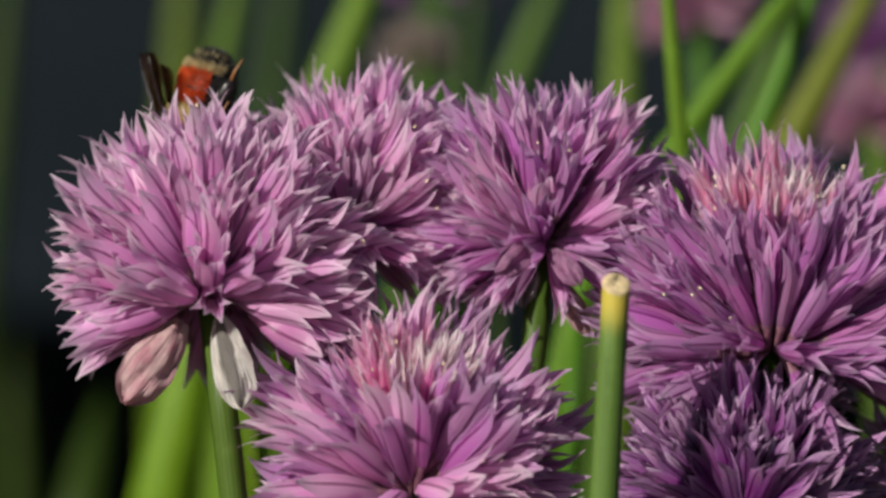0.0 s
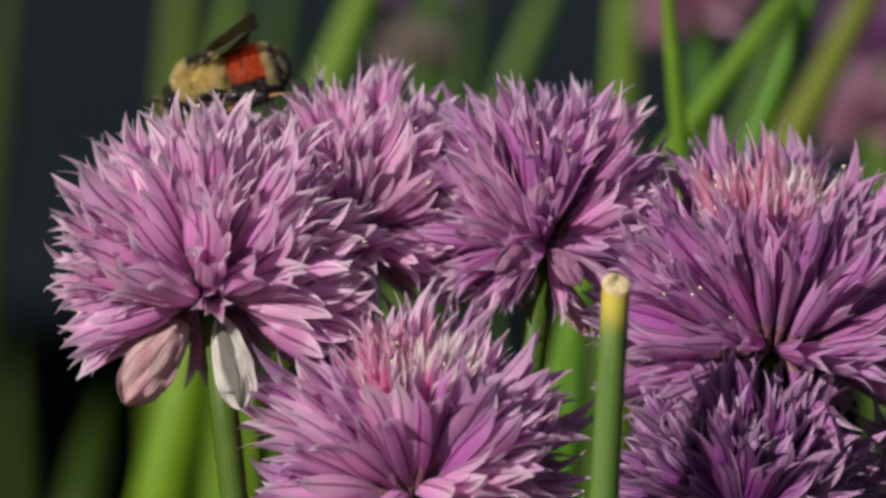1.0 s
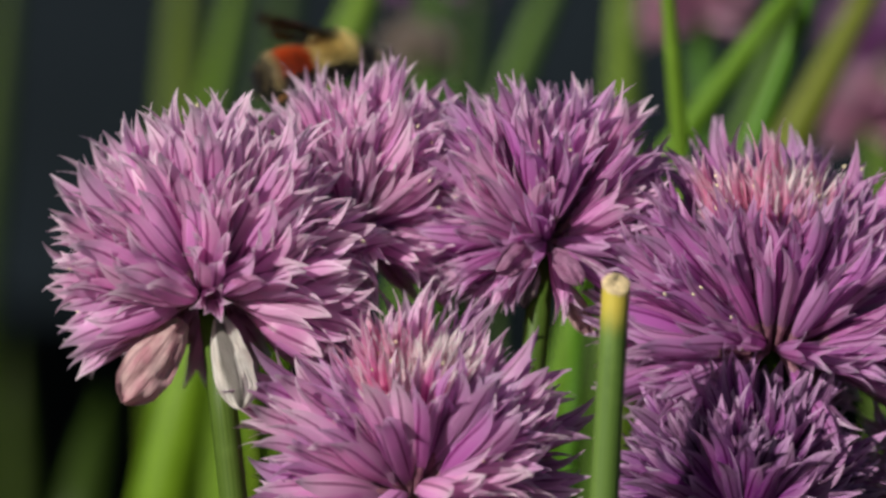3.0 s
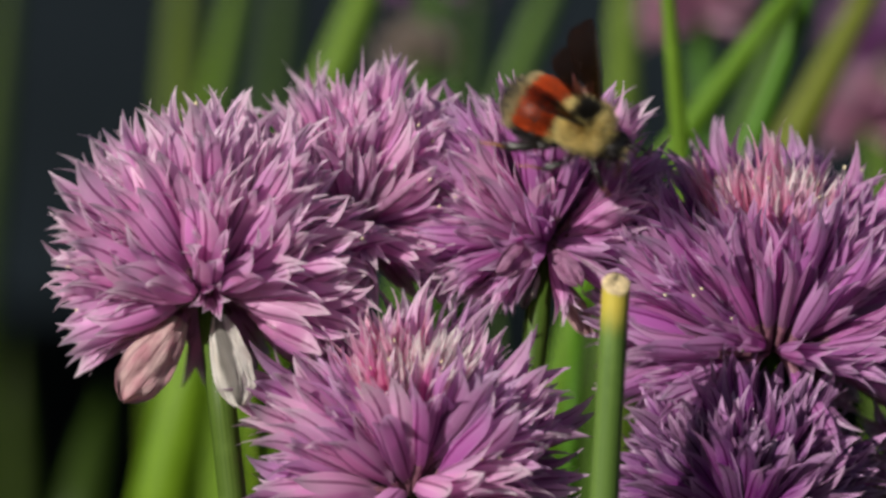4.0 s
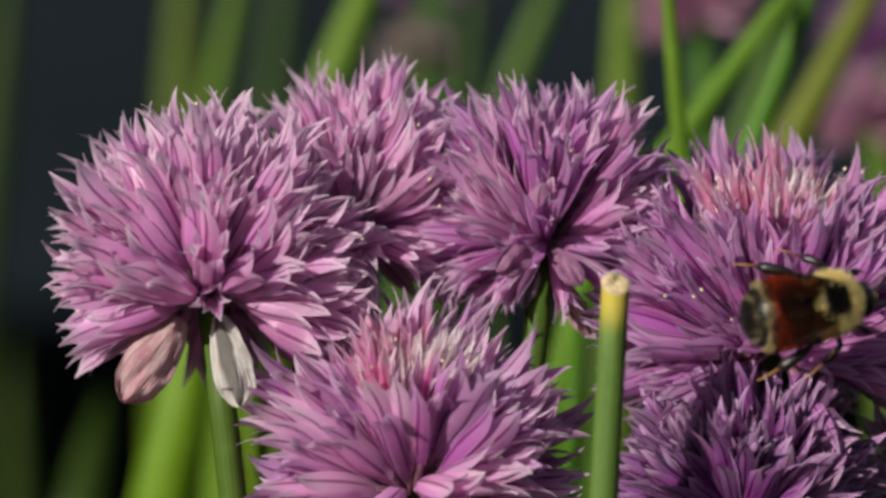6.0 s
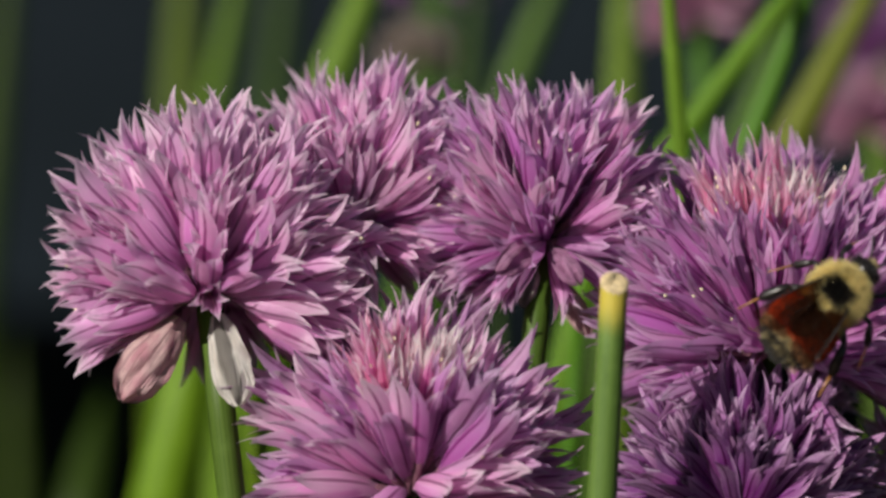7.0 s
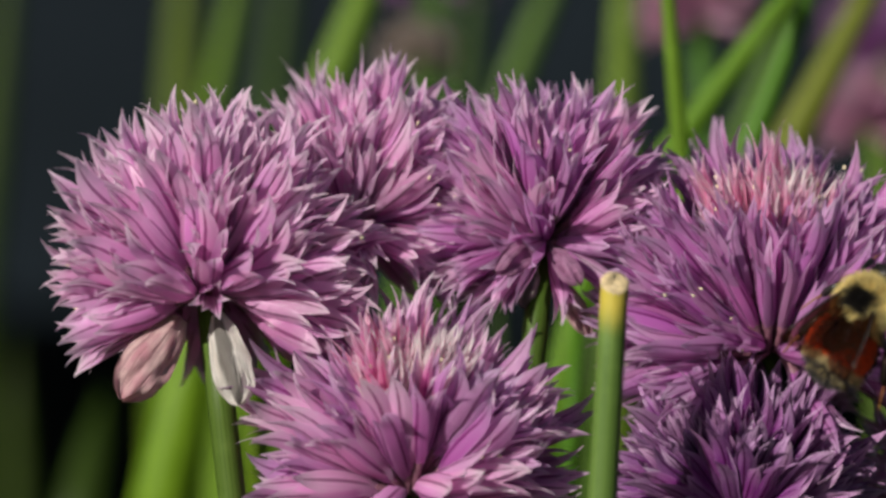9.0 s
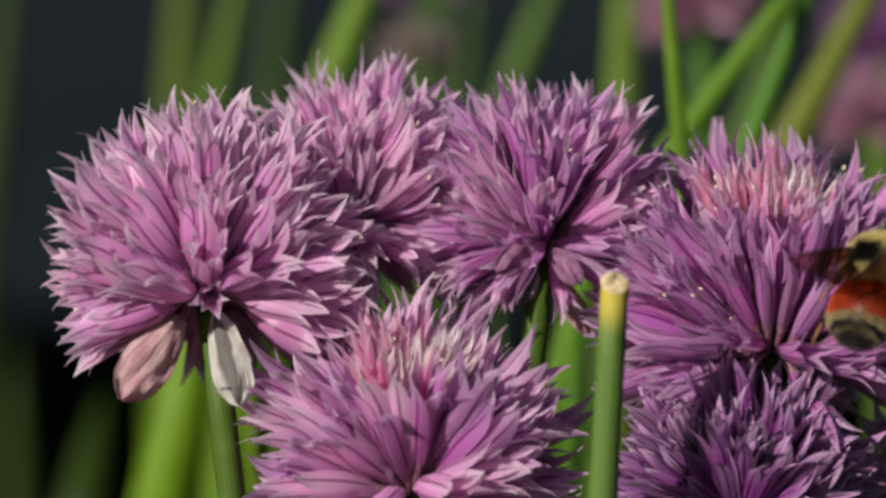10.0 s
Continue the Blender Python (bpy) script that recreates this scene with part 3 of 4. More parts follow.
leaf("chive_leaf", "hollow chive leaf, its green darkened for shade", (-0.0962, 0.3300, -0.0030), (-0.0788, 0.3630, 0.3403), 0.0074, leaf_shaded, knees=((-0.0880, 0.3544, 0.2502), (-0.0852, 0.3570, 0.2774), (-0.0827, 0.3594, 0.3026)))
leaf("chive_leaf", "hollow chive leaf, its green darkened for shade", (-0.0420, 0.2700, -0.0030), (-0.0245, 0.3030, 0.3408), 0.0078, leaf_shaded, knees=((-0.0337, 0.2944, 0.2574), (-0.0309, 0.2970, 0.2826), (-0.0283, 0.2994, 0.3059)))
leaf("chive_leaf", "mid green hollow chive leaf", (-0.0460, 0.2200, -0.0030), (-0.0408, 0.2530, 0.3412), 0.0086, leaf_mid, knees=((-0.0435, 0.2444, 0.2635), (-0.0427, 0.2470, 0.2869), (-0.0419, 0.2494, 0.3086)))
leaf("chive_leaf", "bright green hollow chive leaf", (-0.0553, 0.1700, -0.0030), (-0.0257, 0.2030, 0.3416), 0.0051, leaf_green, knees=((-0.0413, 0.1944, 0.2695), (-0.0366, 0.1970, 0.2913), (-0.0322, 0.1994, 0.3114)))
leaf("chive_leaf", "bright green hollow chive leaf", (-0.0527, 0.1200, -0.0030), (-0.0019, 0.1530, 0.3420), 0.0072, leaf_green, knees=((-0.0286, 0.1444, 0.2755), (-0.0205, 0.1470, 0.2956), (-0.0131, 0.1494, 0.3141)))
leaf("chive_leaf", "hollow chive leaf, its green darkened for shade", (-0.0046, 0.1900, -0.0030), (0.0068, 0.2230, 0.3415), 0.0054, leaf_shaded, knees=((0.0008, 0.2144, 0.2671), (0.0026, 0.2170, 0.2895), (0.0043, 0.2194, 0.3103)))
leaf("chive_leaf", "mid green hollow chive leaf", (-0.0312, 0.1700, -0.0030), (0.0261, 0.2030, 0.3416), 0.0061, leaf_mid, knees=((-0.0041, 0.1944, 0.2695), (0.0050, 0.1970, 0.2913), (0.0134, 0.1994, 0.3114)))
leaf("chive_leaf", "mid green hollow chive leaf", (0.0220, 0.1400, -0.0030), (0.0267, 0.1730, 0.3419), 0.0060, leaf_mid, knees=((0.0242, 0.1644, 0.2731), (0.0250, 0.1670, 0.2939), (0.0257, 0.1694, 0.3130)))
leaf("chive_leaf", "bright green hollow chive leaf", (-0.0274, 0.0500, -0.0030), (0.0571, 0.0830, 0.3426), 0.0039, leaf_green, knees=((0.0126, 0.0744, 0.2840), (0.0260, 0.0770, 0.3016), (0.0384, 0.0794, 0.3180)))
blade = leaf("chive_leaf", "bright green hollow chive leaf", (0.0084, 0.0350, -0.0030), (0.0513, 0.0680, 0.3427), 0.0032, leaf_green, knees=((0.0287, 0.0594, 0.2858), (0.0356, 0.0620, 0.3029), (0.0419, 0.0644, 0.3188)))
leaf("chive_leaf", "yellowish green hollow chive leaf", (0.0032, 0.0900, -0.0030), (0.0669, 0.1230, 0.3423), 0.0059, leaf_yellow, knees=((0.0334, 0.1144, 0.2792), (0.0435, 0.1170, 0.2982), (0.0529, 0.1194, 0.3158)))
leaf("chive_leaf", "mid green hollow chive leaf", (0.0096, 0.1700, -0.0030), (0.0628, 0.2030, 0.3416), 0.0051, leaf_mid, knees=((0.0348, 0.1944, 0.2695), (0.0432, 0.1970, 0.2913), (0.0511, 0.1994, 0.3114)))
leaf("chive_leaf", "lime green hollow chive leaf", (-0.0471, 0.1000, -0.0030), (-0.0308, 0.1252, 0.2839), 0.0082, leaf_lime, knees=((-0.0394, 0.1200, 0.2452), (-0.0354, 0.1224, 0.2631), (-0.0328, 0.1240, 0.2750)))
leaf("chive_leaf", "hollow chive leaf, its green darkened for shade", (-0.0740, 0.3000, -0.0030), (-0.0775, 0.3240, 0.2498), 0.0061, leaf_shaded, knees=((-0.0756, 0.3188, 0.1972), (-0.0765, 0.3212, 0.2215), (-0.0771, 0.3228, 0.2376)))
leaf("chive_leaf", "hollow chive leaf, its green darkened for shade", (-0.0688, 0.1900, -0.0030), (-0.0522, 0.2150, 0.2556), 0.0075, leaf_shaded, knees=((-0.0568, 0.2000, 0.2309), (-0.0537, 0.2100, 0.2467)))
leaf("chive_leaf", "lime green hollow chive leaf", (-0.0122, 0.0285, -0.0030), (-0.0230, 0.0588, 0.2859), 0.0025, leaf_lime)
leaf("chive_leaf", "lime green hollow chive leaf", (-0.0280, 0.0587, -0.0030), (-0.0200, 0.0889, 0.2851), 0.0035, leaf_lime)
leaf("chive_leaf", "bright green hollow chive leaf", (-0.0276, 0.0285, -0.0030), (-0.0029, 0.0604, 0.3011), 0.0040, leaf_green)
leaf("chive_leaf", "hollow chive leaf, its green darkened for shade", (0.0136, 0.0788, -0.0030), (0.0070, 0.1094, 0.2886), 0.0058, leaf_shaded)
leaf("chive_leaf", "mid green hollow chive leaf", (0.0171, 0.0738, -0.0030), (0.0197, 0.1045, 0.2898), 0.0069, leaf_mid)
leaf("chive_leaf", "bright green hollow chive leaf", (-0.0182, 0.0788, -0.0030), (-0.0058, 0.1100, 0.2944), 0.0069, leaf_mid)
leaf("chive_leaf", "bright green hollow chive leaf", (-0.0053, 0.0386, -0.0030), (0.0167, 0.0693, 0.2901), 0.0051, leaf_green)
leaf("chive_leaf", "mid green hollow chive leaf", (0.0286, 0.0285, -0.0030), (0.0224, 0.0600, 0.2964), 0.0047, leaf_mid)
leaf("chive_leaf", "hollow chive leaf, its green darkened for shade", (0.0290, 0.0185, -0.0030), (0.0444, 0.0486, 0.2845), 0.0039, leaf_shaded)


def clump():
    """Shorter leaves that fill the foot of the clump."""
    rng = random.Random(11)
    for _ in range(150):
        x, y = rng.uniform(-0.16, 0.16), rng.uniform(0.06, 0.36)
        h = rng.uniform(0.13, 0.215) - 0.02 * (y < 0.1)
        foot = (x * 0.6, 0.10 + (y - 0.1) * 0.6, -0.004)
        leaf("chive_leaf", "hollow chive leaf low in the clump, its green darkened for shade", foot, (x, y, h), rng.uniform(2.6, 4.2) * MM, leaf_shaded,
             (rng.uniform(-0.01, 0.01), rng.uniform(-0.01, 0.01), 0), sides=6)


clump()


# ---- the bumblebee ----
def fur(count, centre, radii, keep, length, rng, back=0.55, width=0.055):
    """Hairs on an ellipsoid (millimetres), combed backwards."""
    verts, faces, uvs = [], [], []
    made = 0
    while made < count:
        d = Vector((rng.gauss(0, 1), rng.gauss(0, 1), rng.gauss(0, 1))).normalized()
        if not keep(d):
            continue
        made += 1
        p = Vector([centre[i] + radii[i] * d[i] for i in range(3)])
        n = Vector([d[i] / radii[i] for i in range(3)]).normalized()
        go = (n + Vector((-back, 0, 0)) + 0.35 * Vector((rng.gauss(0, 1), rng.gauss(0, 1), rng.gauss(0, 1)))).normalized()
        side = go.cross(Vector((rng.gauss(0, 1), rng.gauss(0, 1), rng.gauss(0, 1)))).normalized()
        ln = length * rng.uniform(0.6, 1.2)
        bend = Vector((-0.25, 0, -0.1)) * ln
        at = len(verts)
        for k, w in ((-0.05, 1.0), (0.5, 0.8), (1.0, 0.12)):
            c = p + go * ln * k + bend * max(0, k) ** 2 * 0.5
            verts += [(c - side * width * w * 0.5) * MM, (c + side * width * w * 0.5) * MM]
            uvs += [(0, max(0, k)), (1, max(0, k))]
        faces += [(at, at + 1, at + 3, at + 2), (at + 2, at + 3, at + 5, at + 4)]
    return verts, faces, uvs


def scaled(data):
    v, f, uv = data
    return [Vector(p) * MM for p in v], f, uv


def wing_outline(length, chord, side):
    """A wing with its hinge at the origin, span along x, trailing edge towards y * side."""
    rows, cols = 13, 5
    verts, uvs = [], []
    for i in range(rows):
        s = i / (rows - 1)
        front = 0.10 * length * math.sin(s * 2.4) * 0.5
        c = chord * float(np.interp(s, [0, 0.15, 0.5, 0.8, 0.94, 1], [0.16, 0.42, 0.86, 1.0, 0.72, 0.2]))
        for j in range(cols):
            q = j / (cols - 1)
            verts.append((length * s, side * (c * q - front), 0.25 * math.sin(q * 3) * s + 0.12 * math.sin(s * 9 + q * 4)))
            uvs.append((s * 2.2, q))
    return verts, grid_faces(rows, cols), uvs


def bumblebee():
    rng = random.Random(21)
    bee = new("bumblebee")
    tagged(bee, "furry bumblebee with yellow thorax and orange-red abdomen band", "bee")

    def add(name, data, mat, parent, label="", m=None):
        v, f, uv = scaled(data)
        return part(name, mesh_of(name, v, f, mat, uv), parent, label, m)

    def add_fur(count, centre, radii, keep, length, mat, parent, label, back=0.55):
        v, f, uv = fur(count, centre, radii, keep, length, rng, back)
        part("fur", mesh_of("fur", v, f, mat, uv), parent, label)

    tc, tr = (0, 0, 0), (2.5, 2.55, 2.25)
    thorax = add("thorax", ball(tc, tr), black_shell, bee)
    add_fur(2100, tc, tr, lambda d: d.x > 0.42 and d.z > -0.3, 1.15, fur_yellow, thorax, "pale yellow collar fur", 0.1)
    add_fur(1300, tc, tr, lambda d: -0.36 < d.x <= 0.4 and d.z > 0.0 and abs(d.y) < 0.5, 1.05, fur_black, thorax, "black band of fur between the wings", 0.3)
    add_fur(2200, tc, tr, lambda d: -0.5 < d.x <= 0.42 and abs(d.y) >= 0.48 and -0.12 < d.z < 0.88, 1.1, fur_yellow, thorax, "pale yellow side fur", 0.3)
    add_fur(1300, tc, tr, lambda d: d.x <= -0.36 and d.z > -0.2, 1.0, fur_yellow, thorax, "pale yellow rear fur", 0.3)
    add_fur(1200, tc, tr, lambda d: d.z <= -0.12 and d.x > -0.5, 0.9, fur_black, thorax, "black fur under the thorax", 0.2)
    hc, hr = (3.45, 0, -1.1), (1.2, 1.5, 1.6)
    head = add("head", ball(hc, hr), black_shell, bee)
    add_fur(700, hc, hr, lambda d: d.x < 0.5, 0.7, fur_black, head, "black head fur", -0.1)
    add_fur(200, hc, hr, lambda d: d.x > 0.3 and abs(d.z) < 0.5 and abs(d.y) < 0.4, 0.5, fur_cream, head, "small cream tuft on the face", -0.3)
    for s in (-1, 1):
        add("eye", ball((3.7, 1.15 * s, -1.0), (0.55, 0.5, 1.05), 10, 12), eye_black, head)
        v, f, uv = tube([(4.4, 0.5 * s, -0.6), (5.3, 0.9 * s, 0.0), (5.9, 1.4 * s, -0.5), (6.3, 1.8 * s, -1.2), (6.5, 2.1 * s, -1.9)],
                        [0.14, 0.13, 0.17, 0.17, 0.12], 8)
        add("antenna", (v, f, uv), black_shell, head)
    v, f, uv = tube([(4.2, 0, -2.3), (4.5, 0, -3.4), (4.3, 0, -4.6)], [0.28, 0.2, 0.12], 8)
    add("tongue", (v, f, uv), leg_amber, head)
    ac, ar = (-4.85, 0, -0.95), (3.65, 3.45, 2.85)
    abdomen = add("abdomen", ball(ac, ar, 20, 26), black_shell, bee)
    add_fur(900, ac, ar, lambda d: d.x > 0.62, 0.9, fur_yellow, abdomen, "pale yellow fur at the waist")
    add_fur(3800, ac, ar, lambda d: -0.36 < d.x <= 0.62 and not 0.14 < d.x < 0.19 and d.z > 0.12, 0.55, fur_orange, abdomen, "orange-red band of fur", 0.9)
    add_fur(1100, ac, ar, lambda d: -0.56 < d.x <= -0.36 and d.z > -0.3, 0.8, fur_cream, abdomen, "cream ring of fur", 0.8)
    add_fur(1000, ac, ar, lambda d: -0.86 < d.x <= -0.56, 0.65, fur_black, abdomen, "black ring of fur near the tail", 0.8)
    add_fur(160, ac, ar, lambda d: -0.84 < d.x <= -0.74 and d.z > -0.3, 0.8, fur_cream, abdomen, "thin cream fringe at the tail", 0.7)
    add_fur(1100, ac, ar, lambda d: d.x <= -0.84, 0.75, fur_black, abdomen, "black tail fur", 0.6)
    add_fur(2200, ac, ar, lambda d: d.z <= 0.14 and d.x > -0.68 and d.x < 0.7 and (d.x > -0.3 or d.z < -0.25), 0.65, fur_black, abdomen, "black belly fur", 0.8)
    for s in (-1, 1):
        for name, hip, knee, ankle, tip, w in (
                ("front_leg", (1.6, 1.2, -1.7), (3.0, 2.9, -1.5), (4.3, 3.1, -3.2), (5.3, 3.0, -4.3), 0.30),
                ("middle_leg", (0.2, 1.6, -1.9), (0.4, 4.1, -1.3), (-1.3, 5.4, -2.4), (-3.6, 6.6, -2.6), 0.36),
                ("hind_leg", (-1.4, 1.5, -1.9), (-2.9, 3.9, -1.5), (-5.9, 5.2, -2.4), (-8.2, 5.9, -3.0), 0.48)):
            q = [(p[0], p[1] * s, p[2]) for p in (hip, knee, ankle, tip)]
            leg = add(name, tube([q[0], Vector(q[0]).lerp(Vector(q[1]), 0.5), q[1]], [w * 0.8, w, w * 0.7], 8), black_shell, bee)
            add("tibia", tube([q[1], Vector(q[1]).lerp(Vector(q[2]), 0.35), Vector(q[1]).lerp(Vector(q[2]), 0.8), q[2]], [w * 0.7, w * 1.1, w * 1.25, w * 0.7], 8), black_shell, leg)
            mid = Vector(q[2]).lerp(Vector(q[3]), 0.45) + Vector((0, 0, 0.25))
            add("tarsus", tube([q[2], mid, Vector(q[3]) + Vector((0, 0, 0.2)), q[3]], [w * 0.42, w * 0.3, w * 0.2, w * 0.1], 8), leg_amber, leg, "amber foot")
    wings = []
    for s, name in ((1, "wing"), (-1, "wing")):
        fore = add(name, wing_outline(8.6, 3.1, s), wing_film, bee, "smoky amber translucent wing")
        v, f, uv = tube([(0, 0, 0.02), (3.5, -0.39 * s, 0.06), (6.4, -0.40 * s, 0.05), (8.4, -0.29 * s, 0.02)], [0.16, 0.13, 0.09, 0.05], 6)
        add("leading_vein", (v, f, uv), black_shell, fore)
        add("hind_wing", wing_outline(6.1, 2.3, s), wing_film, fore, "", Matrix.Translation((0.3 * MM, 1.3 * s * MM, -0.3 * MM)) @ pose(0, 0, 0, 0, 0, 14 * s))
        wings.append(fore)
    return bee, wings


bee, (wing_left, wing_right) = bumblebee()
BEE_SIZE = 1.02


def body_pose(x, y, z, forward, dorsal):
    """Place in millimetres of the waist, from the middle of the cluster."""
    f = Vector(forward).normalized()
    u = Vector(dorsal)
    u = (u - f * u.dot(f)).normalized()
    s = u.cross(f)
    m = Matrix((f, s, u)).transposed().to_4x4()
    return Matrix.Translation((x * MM, y * MM, 0.3 + z * MM)) @ m @ Matrix.Translation((2.2 * MM * BEE_SIZE, 0, 0.2 * MM))


def wing_pose(side, fold):
    """fold 0: laid back along the body, 1: raised, 2: spread."""
    span = [Vector((-0.95, 0.22, 0.17)), Vector((-0.62, 0.34, 0.72)), Vector((-0.30, 0.90, 0.34))]
    up = [Vector((0.05, -0.10, 1.0)), Vector((0.5, -0.55, 0.6)), Vector((0.1, -0.3, 1.0))]
    k = min(1, int(fold))
    f = fold - k
    a, n = span[k].lerp(span[k + 1], f).normalized(), up[k].lerp(up[k + 1], f)
    a.y *= side
    n.y *= side
    n = (n - a * n.dot(a)).normalized()
    b = n.cross(a)
    m = Matrix((a, b, n)).transposed().to_4x4()
    return Matrix.Translation((0.5 * MM, 1.7 * side * MM, 1.95 * MM)) @ m


bee.scale = (BEE_SIZE,) * 3

BEE_ROWS = [  # seconds, waist (mm from the middle of the cluster), way of the head, way of the back
    (0.0, (-26.5, 9.5, 13.7), (-0.25, -0.15, -0.9), (-0.95, -0.2, 0.3)),
    (0.4, (-26.0, 9.5, 13.8), (-0.28, -0.15, -0.9), (-0.95, -0.2, 0.3)),
    (0.6, (-25.9, 9.6, 14.8), (-0.5, -0.22, -0.75), (-0.85, -0.3, 0.5)),
    (0.8, (-24.9, 9.7, 16.1), (-0.72, -0.25, -0.5), (-0.5, -0.5, 0.7)),
    (0.9, (-23.2, 9.8, 17.5), (-0.9, -0.15, -0.32), (-0.15, -0.3, 0.93)),
    (1.0, (-23.2, 9.7, 17.2), (-0.92, -0.1, -0.3), (-0.15, -0.15, 0.95)),
    (1.2, (-26.3, 10.5, 14.1), (-0.88, -0.1, -0.4), (-0.25, 0, 0.95)),
    (1.4, (-27.0, 10.5, 13.8), (-0.8, -0.2, -0.5), (-0.35, 0.12, 0.93)),
    (1.6, (-27.1, 10.5, 14.2), (-0.7, 0.5, -0.4), (-0.3, 0.05, 0.95)),
    (1.8, (-25.9, 10.6, 17.1), (0.1, 0.92, 0.33), (-0.2, -0.21, 0.88)),
    (2.0, (-25.9, 10.8, 16.9), (0.35, 0.62, 0.66), (-0.4, -0.6, 0.6)),
    (2.1, (-24.2, 12.5, 17.7), (0.6, 0.4, 0.66), (-0.5, -0.3, 0.75)),
    (2.2, (-22.7, 14, 18.0), (0.8, 0.2, 0.55), (-0.55, -0.05, 0.8)),
    (2.3, (-20.0, 20, 17.9), (0.93, 0.15, 0.0), (-0.15, 0.35, 0.92)),
    (2.4, (-20.2, 25, 17.2), (0.9, 0.2, 0.22), (-0.25, 0.35, 0.9)),
    (2.5, (-16.4, 27, 16.4), (0.88, 0.25, 0.33), (-0.3, 0.3, 0.9)),
    (2.6, (-16.0, 28, 16.5), (0.88, 0.25, 0.3), (-0.3, 0.3, 0.9)),
    (2.7, (-19.1, 28, 15.2), (0.82, 0.4, 0.4), (-0.35, 0.2, 0.92)),
    (3.1, (-11.5, 32, 18.4), (0.97, 0.11, 0.09), (0, -0.1, 0.98)),
    (3.5, (0.4, 6, 20.1), (0.9, -0.23, -0.28), (-0.1, -0.45, 0.86)),
    (3.8, (7.5, -8, 17.6), (0.85, -0.34, -0.37), (0.1, -0.55, 0.8)),
    (3.9, (8.4, -9, 17.5), (0.8, -0.34, -0.42), (0.1, -0.58, 0.77)),
    (4.0, (12.4, -11.5, 14.5), (0.82, -0.29, -0.42), (0.1, -0.64, 0.7)),
    (4.1, (13.0, -12, 13.8), (0.92, -0.2, -0.24), (0.05, -0.66, 0.7)),
    (4.2, (14.9, -12.5, 13.0), (0.9, -0.2, -0.36), (0.05, -0.74, 0.6)),
    (4.3, (15.6, -12.5, 12.2), (0.83, -0.2, -0.45), (0.1, -0.74, 0.6)),
    (4.4, (17.2, -13, 10.3), (0.74, -0.16, -0.58), (0.1, -0.8, 0.54)),
    (4.5, (18.7, -13, 4.0), (0.88, -0.1, -0.38), (0.05, -0.86, 0.44)),
    (4.6, (18.7, -13, 1.5), (0.78, -0.11, -0.55), (0.05, -0.86, 0.4)),
    (4.7, (21.7, -13, 1.1), (0.74, -0.14, -0.58), (0.05, -0.86, 0.4)),
    (4.8, (23.4, -13.5, 1.1), (0.97, -0.04, -0.1), (0, -0.91, 0.4)),
    (4.9, (27.1, -14.5, -0.0), (0.93, -0.04, -0.25), (0, -0.91, 0.4)),
    (5.0, (30.3, -15.5, -1.4), (0.9, -0.0, -0.36), (0, -0.92, 0.35)),
    (5.1, (34.5, -16.5, -3.3), (0.97, 0.12, -0.08), (0, -0.94, 0.3)),
    (5.3, (35.8, -16.5, -4.3), (0.96, 0.24, -0.02), (0, -0.96, 0.25)),
    (5.5, (35.9, -16.5, -4.2), (0.96, 0.24, 0), (0, -0.96, 0.25)),
    (5.7, (36.2, -16.5, -4.2), (0.96, 0.24, 0.02), (0, -0.96, 0.25)),
    (6.2, (37.2, -16.5, -4.1), (0.92, 0.2, 0.22), (0, -0.96, 0.25)),
    (6.8, (37.8, -16.5, -4.1), (0.87, 0.08, 0.45), (-0.05, -0.96, 0.25)),
    (7.0, (38.0, -16.5, -4.3), (0.73, 0.06, 0.66), (-0.1, -0.96, 0.25)),
    (7.2, (38.6, -16.5, -4.3), (0.72, 0.05, 0.68), (-0.2, -0.93, 0.25)),
    (7.3, (39.6, -16.5, -3.9), (0.86, 0.06, 0.48), (-0.25, -0.9, 0.34)),
    (7.4, (40.2, -16.5, -4.2), (0.82, 0.06, 0.54), (-0.28, -0.87, 0.38)),
    (7.5, (40.3, -16.2, -4.2), (0.77, 0.06, 0.62), (-0.3, -0.86, 0.38)),
    (7.6, (40.3, -15.5, -2.3), (0.64, 0.08, 0.74), (-0.3, -0.86, 0.39)),
    (7.8, (40.5, -15.5, -4.0), (0.74, 0.08, 0.65), (-0.32, -0.87, 0.35)),
    (8.0, (41.6, -15.5, -4.8), (0.8, 0.08, 0.58), (-0.35, -0.87, 0.34)),
    (8.3, (41.7, -15.5, -4.9), (0.81, 0.08, 0.57), (-0.35, -0.87, 0.34)),
    (8.6, (41.7, -15.5, -5.0), (0.81, 0.08, 0.57), (-0.35, -0.87, 0.34)),
    (9.0, (41.4, -15.5, -5.9), (0.52, 0.09, 0.84), (-0.4, -0.87, 0.29)),
    (9.2, (41.5, -15.5, -6.3), (0.42, 0.12, 0.88), (-0.43, -0.86, 0.29)),
    (9.4, (41.4, -15.5, -6.9), (0.22, 0.22, 0.93), (-0.45, -0.84, 0.3)),
    (9.5, (41.8, -15.5, -6.9), (0.2, 0.26, 0.93), (-0.48, -0.82, 0.32)),
    (9.7, (42.9, -15.5, -5.3), (0.14, 0.34, 0.9), (-0.5, -0.76, 0.38)),
    (10.0, (42.9, -15.5, -1.8), (0.32, 0.48, 0.8), (-0.5, -0.7, 0.48)),
]
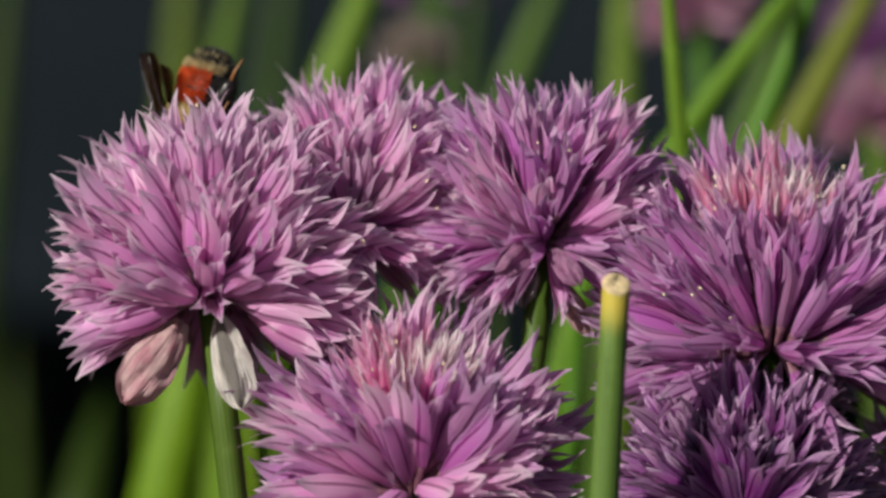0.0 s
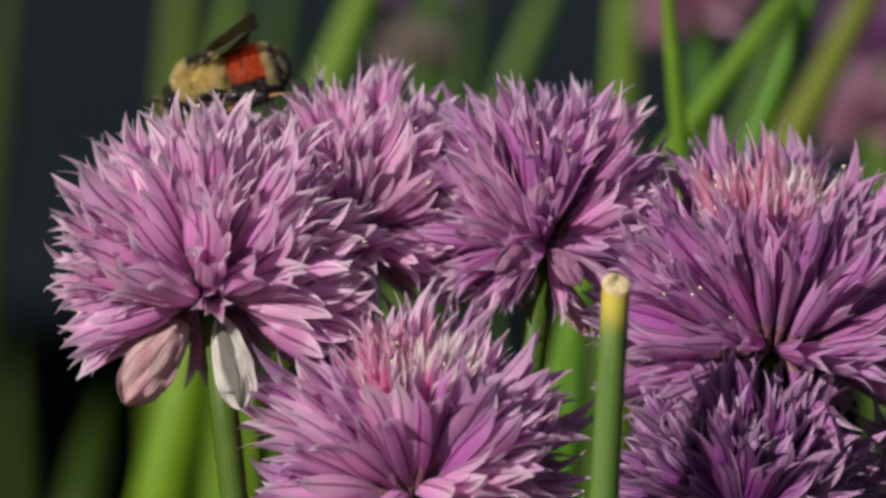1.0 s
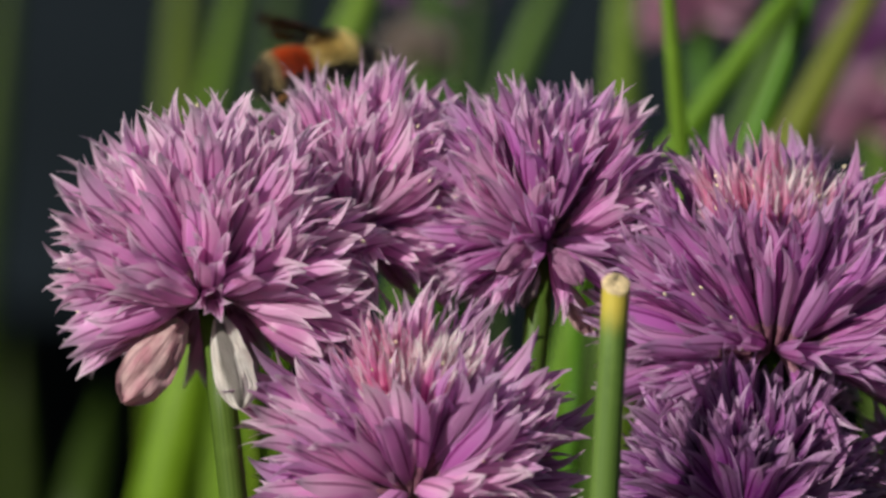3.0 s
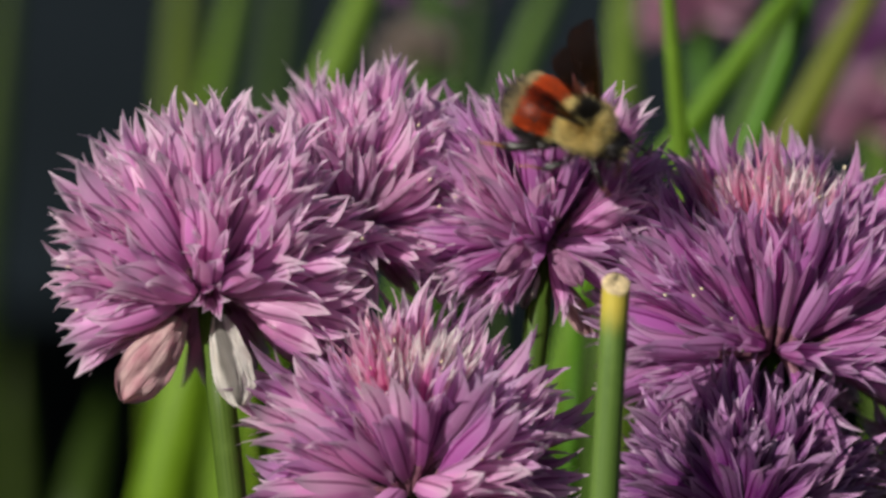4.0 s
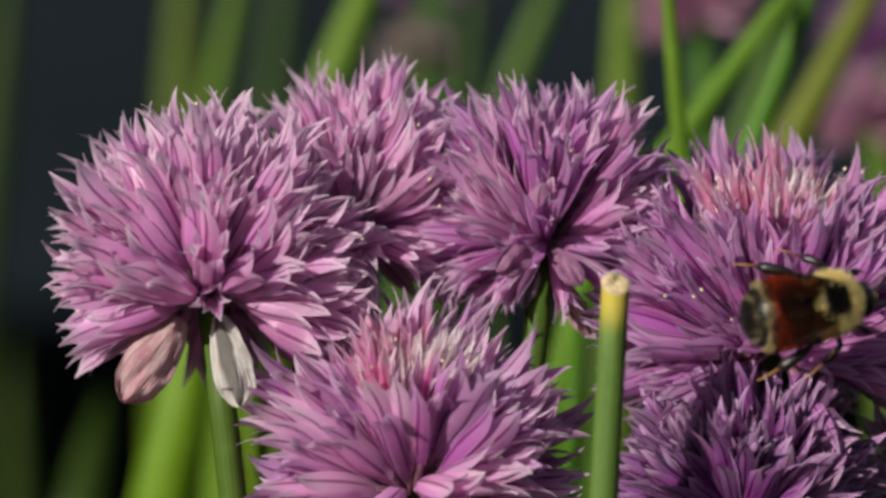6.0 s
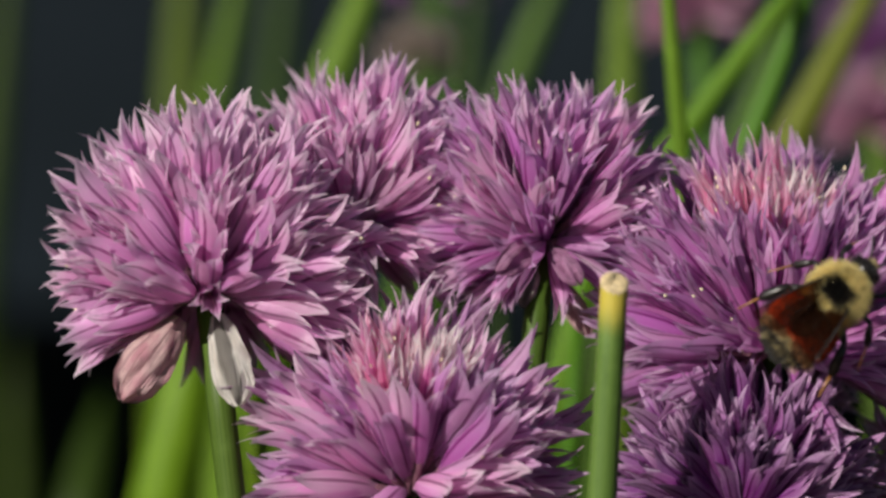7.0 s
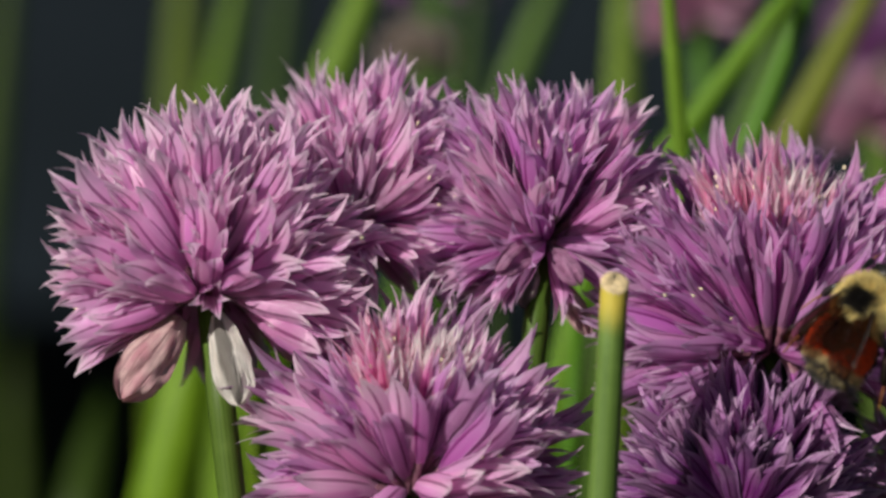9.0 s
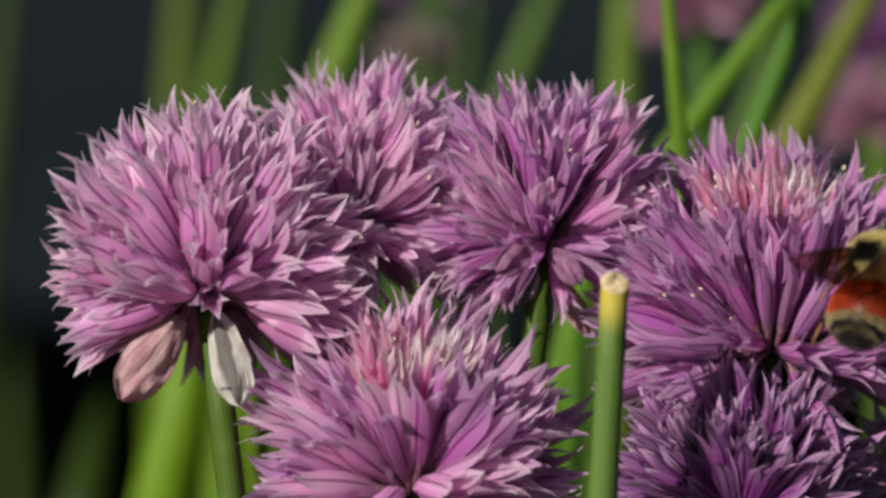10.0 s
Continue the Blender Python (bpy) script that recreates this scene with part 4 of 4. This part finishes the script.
WING_ROWS = [  # seconds, left and right wing: 0 laid back, 1 raised, 2 spread
    (0.0, 0.6, 0.5),
    (0.6, 0.6, 0.5),
    (0.9, 0.3, 0.2),
    (1.1, 0.25, 0.2),
    (1.3, 0.05, 0.05),
    (2.0, 0.05, 0.05),
    (2.2, 0.15, 0.15),
    (2.3, 0.4, 0.4),
    (2.7, 0.4, 0.4),
    (3.4, 1.6, 1.6),
    (3.8, 1.5, 1.6),
    (3.9, 1.4, 1.7),
    (4.1, 1.0, 1.0),
    (4.2, 0.5, 0.9),
    (4.3, 1.5, 1.6),
    (4.4, 1.0, 1.5),
    (4.5, 0.4, 0.4),
    (4.7, 0.5, 0.8),
    (4.8, 1.2, 1.0),
    (4.9, 0.5, 0.4),
    (5.2, 0.03, 0.03),
    (7.2, 0.03, 0.03),
    (7.4, 0.4, 0.1),
    (7.7, 0.25, 0.05),
    (9.2, 0.2, 0.05),
    (9.4, 0.6, 0.2),
    (9.7, 0.9, 0.5),
    (10.0, 1.0, 0.8),
]
SWAY = [  # thing; seconds, shift across and up in millimetres, lean in degrees
    (head_broad, [(0, 0.00, 0.00, 0), (1.5, 0.12, -0.06, 0.2), (2.7, 0.06, -0.06, 0), (3.8, -0.12, 0.23, 0), (5, -0.06, 0.18, 0), (5.7, -0.06, 0.18, 0), (7, -0.23, 0.29, 0), (7.5, -0.23, 0.41, 0), (8.5, -0.18, 0.35, 0), (10, -0.23, 0.35, 0)]),
    (head_behind, [(0, 0.00, 0.00, 0), (0.8, 0.00, 0.00, 0), (1, 0.12, -0.18, 0), (1.5, 0.00, 0.00, 0), (2, -0.06, 0.06, 0), (2.5, 0.12, 0.06, 0.3), (3.8, 0.23, 0.29, 0.8), (5.5, 0.23, 0.29, 0.8), (7.5, 0.18, 0.47, 0.8), (10, 0.18, 0.47, 0.8)]),
    (head_round, [(0, 0.00, 0.00, 0), (2, 0.00, 0.00, 0), (2.5, 0.12, 0.06, 0), (4, 0.12, -0.06, 0.3), (4.5, 0.18, -0.12, 0.4), (5.5, 0.18, -0.06, 0.3), (7, 0.06, 0.06, 0.3), (10, 0.06, 0.06, 0.3)]),
    (head_dense, [(0, 0.00, 0.00, 0), (2.5, 0.06, 0.06, 0), (4, 0.12, -0.06, 0), (4.5, 0.12, -0.18, 0), (5.2, 0.12, -0.23, 0.2), (7, 0.12, -0.12, 0), (10, 0.06, -0.06, 0)]),
    (head_shaded, [(0, 0.00, 0.00, 0), (2.5, 0.00, 0.06, 0), (4.5, 0.06, -0.18, 0), (5.5, 0.00, -0.18, 0), (8, -0.18, 0.00, 0), (10, -0.18, -0.06, 0)]),
    (head_low, [(0, 0.00, 0.00, 0), (2, 0.12, -0.12, 0), (4, -0.18, 0.18, 0), (5.5, -0.06, 0.23, 0), (7.5, -0.18, 0.41, 0), (10, -0.18, 0.35, 0)]),
    (cut, [(0, 0.00, 0.00, 0), (5.5, 0.00, 0.00, 0), (7, -0.18, 0.12, 0), (10, -0.12, 0.12, 0)]),
    (blade, [(0, 0.00, 0.00, 0), (2.5, -0.06, 0.00, 0), (4, -0.41, 0.00, 0), (5.5, -0.23, 0.00, 0), (7, -0.65, 0.00, 0), (7.5, -0.94, 0.00, 0), (8.5, -0.47, 0.00, 0), (10, -0.65, 0.00, 0)]),
]


def motions():
    walk(bee, [(t, body_pose(*p, f, d)) for t, p, f, d in BEE_ROWS])
    walk(wing_left, [(t, wing_pose(1, a)) for t, a, b in WING_ROWS])
    walk(wing_right, [(t, wing_pose(-1, b)) for t, a, b in WING_ROWS])
    for thing, rows in SWAY:
        base = thing.matrix_basis.copy()
        walk(thing, [(t, Matrix.Translation((x * MM, 0, z * MM)) @ base @ pose(0, 0, 0, 0, lean, 0)) for t, x, z, lean in rows])


motions()
